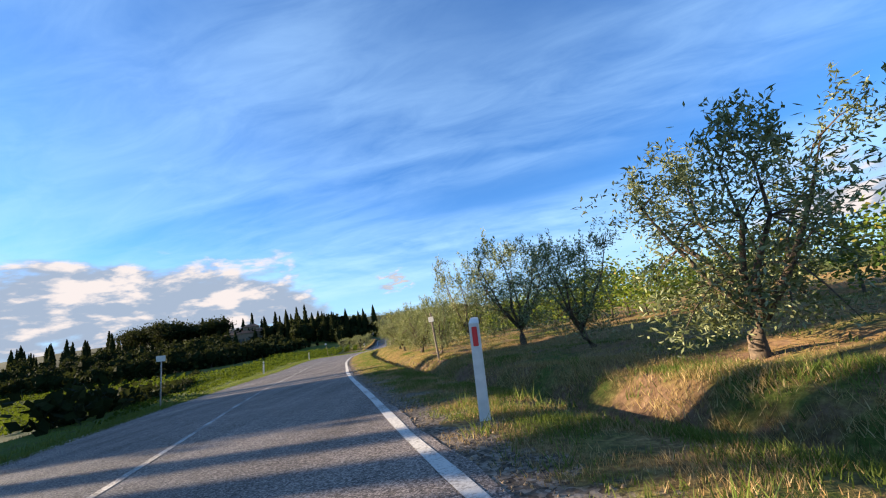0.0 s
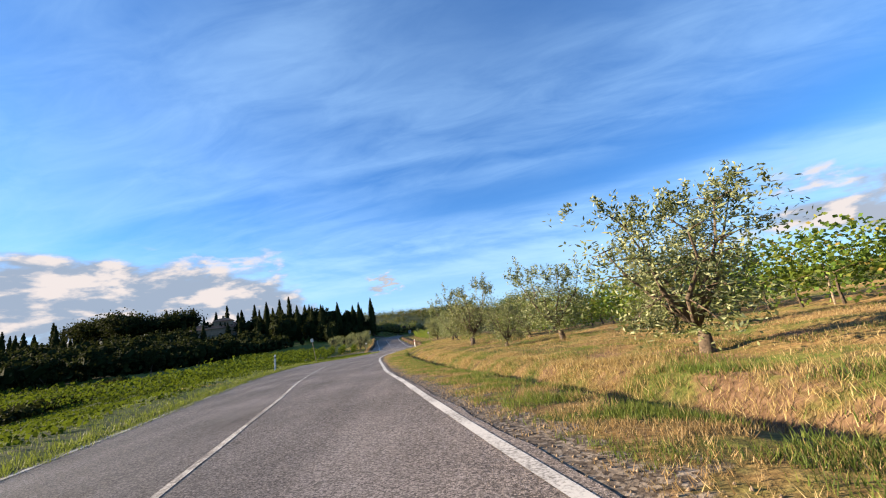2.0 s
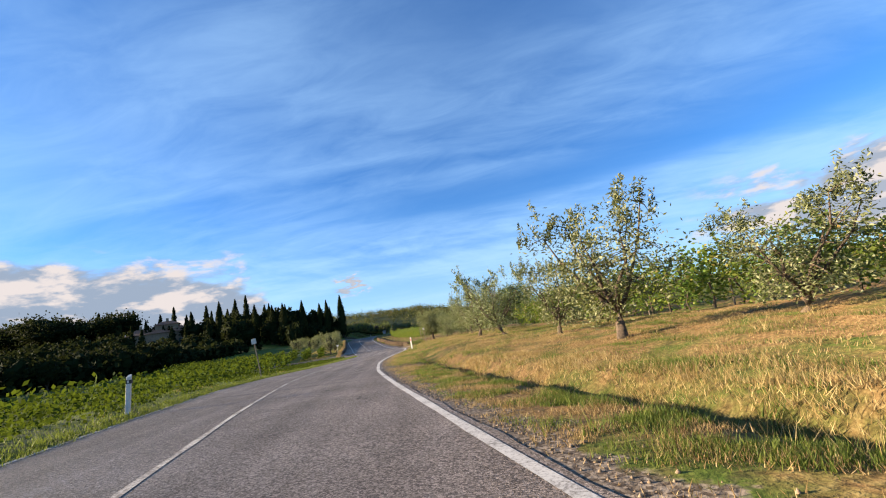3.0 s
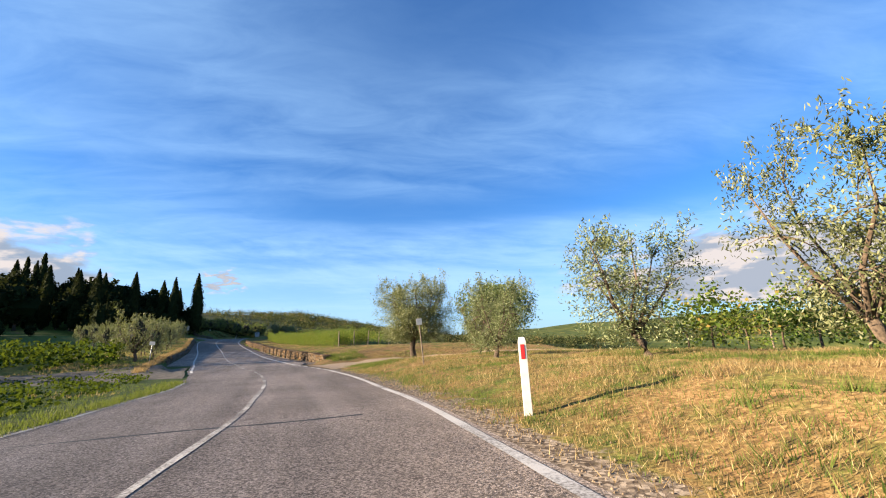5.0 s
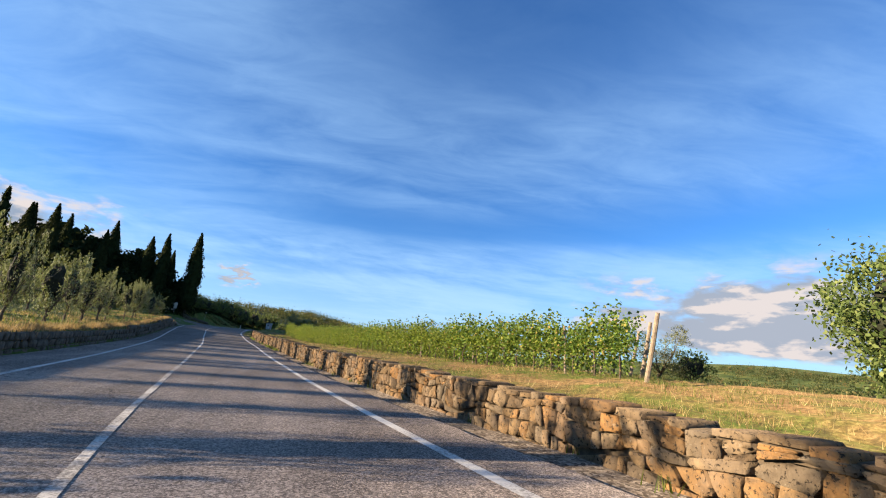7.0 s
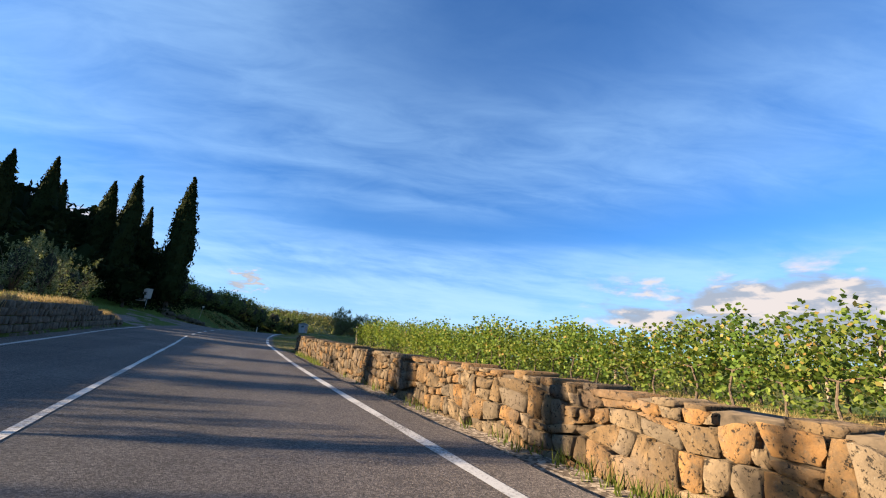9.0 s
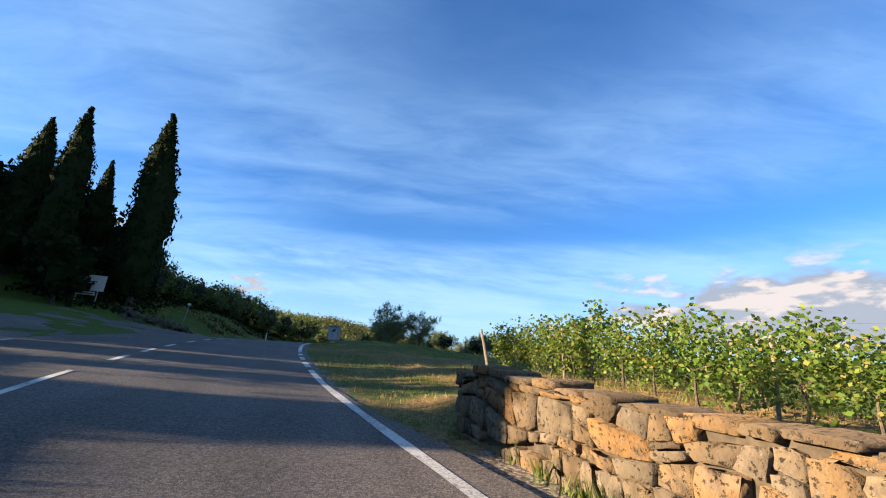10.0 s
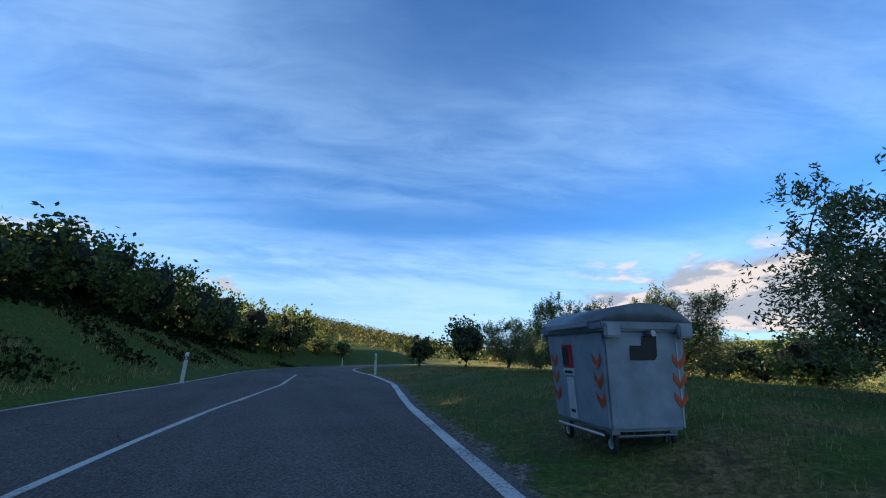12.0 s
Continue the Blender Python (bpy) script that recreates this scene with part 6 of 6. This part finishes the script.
# broad oak in the field past the drive
oak = round_tree_model(101, "oak_tree", 8.0, 9.5, MAT["oak"], 0.24, 150, 72, 0.19, "broad green oak standing in a sunlit field", "", core=0.28, loose=0.042)
MODELS.append(oak)
put_xy(oak, 7.9, 128.9, 30, 0.98, 1.08)
for k, (x, y, s) in enumerate(((12, 133, 0.35), (16, 139, 0.4), (-2, 133, 0.22), (22, 150, 0.4), (30, 140, 0.45))):
    put_xy(shrubs[k % 3], x, y, rnd.uniform(0, 360), s * 2.6)

# ---- villa among the cypresses ----
def build_villa():
    root = new("villa")
    def block(x0, y0, x1, y1, h, rise):
        bm = bmesh.new()
        box(bm, x0, y0, -3, x1, y1, h)
        wall = part("wall", bm, MAT["plaster"], root)
        bm = bmesh.new()
        e = 0.6
        ym = (y0 + y1) / 2
        b = [bm.verts.new(c) for c in ((x0 - e, y0 - e, h), (x1 + e, y0 - e, h), (x1 + e, y1 + e, h), (x0 - e, y1 + e, h))]
        t = [bm.verts.new(c) for c in ((x0 + 2, ym, h + rise), (x1 - 2, ym, h + rise))]
        for fc in ((b[0], b[1], t[1], t[0]), (b[1], b[2], t[1]), (b[2], b[3], t[0], t[1]), (b[3], b[0], t[0]), (b[3], b[2], b[1], b[0])):
            bm.faces.new(fc)
        roof = part("roof", bm, MAT["roof"], root)
        bm = bmesh.new()
        box(bm, x0 + 3, ym - 0.4, h + 0.5, x0 + 3.8, ym + 0.4, h + rise + 1.0)
        part("chimney", bm, MAT["plaster"], roof)
        n = int((x1 - x0) / 3)
        for k in range(n):
            for z in np.arange(1.2, h - 1.5, 3.2):
                cx = x0 + (k + 0.5) * (x1 - x0) / n
                bm = bmesh.new()
                box(bm, cx - 0.55, y0 - 0.06, z, cx + 0.55, y0 + 0.1, z + 1.6)
                w = part("window", bm, MAT["dark_glass"], root)
                for sx in (-1, 1):
                    bm = bmesh.new()
                    box(bm, cx + sx * 0.86 - 0.28, y0 - 0.10, z, cx + sx * 0.86 + 0.28, y0 - 0.02, z + 1.6)
                    part("shutter", bm, MAT["shutter"], w)
    block(-12, 0, 6, 11, 8.5, 2.4)
    block(7, 1, 20, 10, 6.5, 2.0)
    block(-4, 3, 3, 9, 11.5, 1.5)
    root.matrix_world = pose(-96, 209, 7.6, 0, 0, 20)
    tagged(root, "pale plastered villa with tiled roofs on a wooded hill", "house")


build_villa()

# ---- woods on the far hills ----
def far_woods(name, n, y0, y1, d0, d1, size, seed, label, per=12, mat="oak", fine=0.6):
    r = np.random.default_rng(seed)
    pl = ground_places(r, n, y0, y1, d0, d1, size * 0.35)
    keepers = np.sin(pl[:, 0] * 0.021 + 1.1 * np.sin(pl[:, 1] * 0.013)) + r.normal(0, 0.6, n) > -0.35
    pl = pl[keepers]
    sc = r.uniform(0.6, 1.3, (len(pl), 1))
    v, f = leaves(r, pl, np.full((len(pl), 3), size * 0.36) * sc * [1, 1, 0.75], per, size * fine, size * fine * 0.8, up=0.1)
    tagged(from_arrays(name, v, f, MAT[mat]), label, "woods", kind="stuff")


far_woods("far_woods", 2600, 300, 760, -220, 200, 6.6, 41, "sunlit mixed woods on a far hill", 40, "far_leaf", 0.17)
far_woods("far_woods", 2400, -100, 900, 420, 1150, 11.0, 42, "wooded hills across the valley", 40, "far_leaf", 0.17)
far_woods("valley_trees", 1000, 60, 420, 45, 330, 4.5, 43, "scattered olive trees and scrub in the valley", 50, "far_leaf", 0.15)

# ---- grass and weeds ----
def tufts(name, rng, places, height, blades, mat, label, spread=0.05, width=0.012, lean=0.45):
    """Clumps of thin leaning blades."""
    n = len(places) * blades
    c = np.repeat(places, blades, 0) + np.stack([rng.normal(0, spread, n), rng.normal(0, spread, n), np.full(n, -0.03)], 1)
    h = np.repeat(height if np.ndim(height) else np.full(len(places), height), blades) * rng.uniform(0.5, 1.25, n)
    a = rng.uniform(0, math.tau, n)
    ln = rng.uniform(0.1, 1.0, n) * lean
    dx, dy = np.cos(a) * ln * h, np.sin(a) * ln * h
    b = rng.uniform(0, math.tau, n)
    w = width * rng.uniform(0.5, 1.1, n)
    wx, wy = np.cos(b) * w, np.sin(b) * w
    p0 = c + np.stack([-wx, -wy, 0 * h], 1)
    p1 = c + np.stack([wx, wy, 0 * h], 1)
    t = c + np.stack([dx, dy, h * 0.95], 1)
    v = np.stack([p0, p1, t], 1).reshape(-1, 3)
    f = np.arange(n * 3).reshape(-1, 3)
    return tagged(from_arrays(name, v, f, mat), label, "grass", kind="stuff")


g = np.random.default_rng(17)
near = ground_places(g, 50000, -3, 66, 0.30, 2.05)
off = near[:, 0] - edge_x(near[:, 1])
near = near[g.random(len(near)) < np.interp(off, [0.30, 0.8, 1.3], [0.12, 0.5, 1.0])]
tufts("dry_grass", g, patch(near, 4.6, -0.1, g), 0.09, 6, MAT["grass_dry"], "straw-coloured dry grass on the verge", 0.05, 0.0065, 1.0)
tufts("green_grass", g, patch(near + [0.1, 0.1, 0], 3.4, 0.25, g), 0.10, 7, MAT["grass_green"], "green grass on the verge", 0.05, 0.0075, 0.8)
field = ground_places(g, 40000, -3, 66, 3.2, 11.5)
tufts("dry_grass", g, patch(field, 1.1, -0.4, g), 0.09, 6, MAT["grass_dry"], "straw-coloured grass under the olives", 0.08, 0.0075, 1.0)
tufts("green_grass", g, patch(field + [0.2, 0, 0], 0.8, 0.05, g), 0.09, 6, MAT["grass_green"], "patches of green grass under the olives", 0.08, 0.008, 0.9)
bank_side = ground_places(g, 30000, 0, 66, 2.75, 4.3)
tufts("dry_grass", g, patch(bank_side, 2.6, -0.2, g), 0.13, 5, MAT["grass_dry"], "dry grass on the ditch bank", 0.07, 0.0065, 1.0)
tufts("green_grass", g, patch(bank_side + [0.1, 0, 0], 2.1, 0.5, g), 0.13, 6, MAT["grass_green"], "green grass on the ditch bank", 0.07, 0.008, 0.9)
bend_verge = ground_places(g, 46000, 66, 114.4, 0.3, 11)
off = bend_verge[:, 0] - edge_x(bend_verge[:, 1])
bend_verge = bend_verge[~((bend_verge[:, 1] > 109.2) & (bend_verge[:, 1] < 111.6)) & ~((bend_verge[:, 1] > 106.4) & (off < 2.4)) & (g.random(len(off)) < np.interp(off, [0.3, 0.9], [0.15, 1.0]))]
tufts("dry_grass", g, patch(bend_verge, 1.2, -0.5, g), 0.12, 5, MAT["grass_dry"], "straw-coloured grass beside the bend", 0.07, 0.0068, 1.0)
tufts("green_grass", g, patch(bend_verge + [0.1, 0.1, 0], 0.9, 0.0, g), 0.12, 5, MAT["grass_green"], "green grass beside the bend", 0.07, 0.0075, 0.9)
lush = patch(ground_places(g, 1000, 104, 108.2, 1.4, 3.6), 0.9, -0.2, g)
tufts("weeds", g, lush, g.uniform(0.08, 0.2, len(lush)), 16, MAT["grass_green"], "lush green grass beside the field path", 0.07, 0.006, 0.9)
weeds = patch(ground_places(g, 900, -4, 107, 0.7, 4.0), 0.7, 0.1, g)
tufts("weeds", g, weeds, g.uniform(0.1, 0.26, len(weeds)), 30, MAT["grass_green"], "taller green weeds on the verge", 0.09, 0.008, 0.9)
straw = patch(ground_places(g, 900, -4, 107, 1.6, 9), 0.7, 0.2, g)
tufts("straw_stalks", g, straw, g.uniform(0.16, 0.34, len(straw)), 30, MAT["grass_dry"], "tufts of dry stalks among the grass", 0.10, 0.004, 0.8)
leftv = ground_places(g, 13000, 2, 104, -9.6, -7.05)
brim = ground_places(g, 9000, 0, 104, -7.0, -6.9)
brim_d = np.interp(brim[:, 1], *LEFT_LINE) - np.abs(g.normal(0.12, 0.35, len(brim))) - 0.06
brim = np.stack([edge_x(brim[:, 1]) + brim_d, brim[:, 1], land(brim[:, 1], brim_d)], 1)
tufts("green_grass", g, brim, g.uniform(0.09, 0.17, len(brim)), 7, MAT["grass_green"], "thick green grass along the road's left edge", 0.06, 0.010, 0.7)
tufts("green_grass", g, leftv, 0.09, 4, MAT["grass_green"], "green grass on the left verge", 0.06, 0.008)
tufts("dry_grass", g, patch(leftv, 0.8, 1.7, g), 0.12, 4, MAT["grass_dry"], "pale grass on the left verge")
grove = ground_places(g, 6000, 113, 182, -14, -8.1)
tufts("dry_grass", g, patch(grove, 0.6, -0.2, g), 0.22, 4, MAT["grass_dry"], "pale grass under the grove")
tufts("green_grass", g, patch(grove, 0.8, 0.0, g), 0.2, 4, MAT["grass_green"], "green grass under the grove")
lip = ground_places(g, 5000, 112, 184, -8.5, -7.95)
tufts("dry_grass", g, lip, 0.26, 4, MAT["grass_dry"], "long dry grass along the top of the bank wall", 0.06, 0.012)
behind = ground_places(g, 15000, 115, 187, 2.3, 9)
tufts("dry_grass", g, patch(behind, 0.7, -0.5, g), 0.14, 4, MAT["grass_dry"], "dry grass behind the stone wall", 0.09, 0.005, 0.9)
tufts("green_grass", g, patch(behind, 0.9, 0.2, g), 0.14, 4, MAT["grass_green"], "green weeds behind the stone wall", 0.09, 0.006, 0.9)
corner = ground_places(g, 260, 112.6, 116, 2.2, 4.2)
tufts("weeds", g, corner, g.uniform(0.1, 0.3, len(corner)), 22, MAT["grass_green"], "green weeds round the wall's end", 0.08, 0.007, 0.9)
foot = ground_places(g, 900, 115, 178, 0.9, 1.5)
foot[:, 0] = edge_x(foot[:, 1]) + wall_d(foot[:, 1]) - g.uniform(0.02, 0.25, len(foot))
foot[:, 2] = road_z(foot[:, 1], 1.2) - 0.04
tufts("wall_weeds", g, patch(foot, 0.5, 0.5, g), 0.22, 9, MAT["grass_green"], "weeds at the foot of the wall", 0.06, 0.012, 0.6)
end = ground_places(g, 25000, 178, 232, 0.4, 12)
tufts("green_grass", g, patch(end, 0.7, -0.5, g), 0.10, 4, MAT["grass_green"], "short green meadow grass", 0.09, 0.008)
tufts("dry_grass", g, patch(end, 0.5, -0.1, g), 0.10, 4, MAT["grass_dry"], "dry stalks in the meadow", 0.08, 0.007)
slope = ground_places(g, 9000, 204, 250, -14, -7.7)
tufts("green_grass", g, patch(slope, 0.7, 0.9, g), 0.18, 4, MAT["grass_green"], "rough grass on the bank", 0.10, 0.018)
tufts("dry_grass", g, patch(slope, 0.8, 0.0, g), 0.2, 4, MAT["grass_dry"], "dry grass on the bank", 0.08, 0.014)
# loose pebbles and grit along the road's right edge
pv, pf, n0 = [], [], 0
base_v = np.array([(1, 0, 0), (0, 1, 0), (-1, 0, 0), (0, -1, 0), (0, 0, 1), (0, 0, -1)], float)
base_f = np.array([(0, 1, 4), (1, 2, 4), (2, 3, 4), (3, 0, 4), (1, 0, 5), (2, 1, 5), (3, 2, 5), (0, 3, 5)])
for y, d in zip(g.uniform(-2, 100, 3600), np.abs(g.normal(0, 0.4, 3600)) + 0.18):
    if 104 < y < 114 and d < 1 or d > 1.5:
        continue
    s = g.uniform(0.006, 0.02)
    pv.append(base_v * s * g.uniform(0.6, 1.3, 3) + [float(edge_x(y)) + d, y, float(land(y, d)) + s * 0.3])
    pf.append(base_f + n0)
    n0 += 6
tagged(from_arrays("pebbles", np.vstack(pv), np.vstack(pf), MAT["gravel"]), "loose pebbles along the road's edge", "pebbles", kind="stuff")

retire(MODELS)
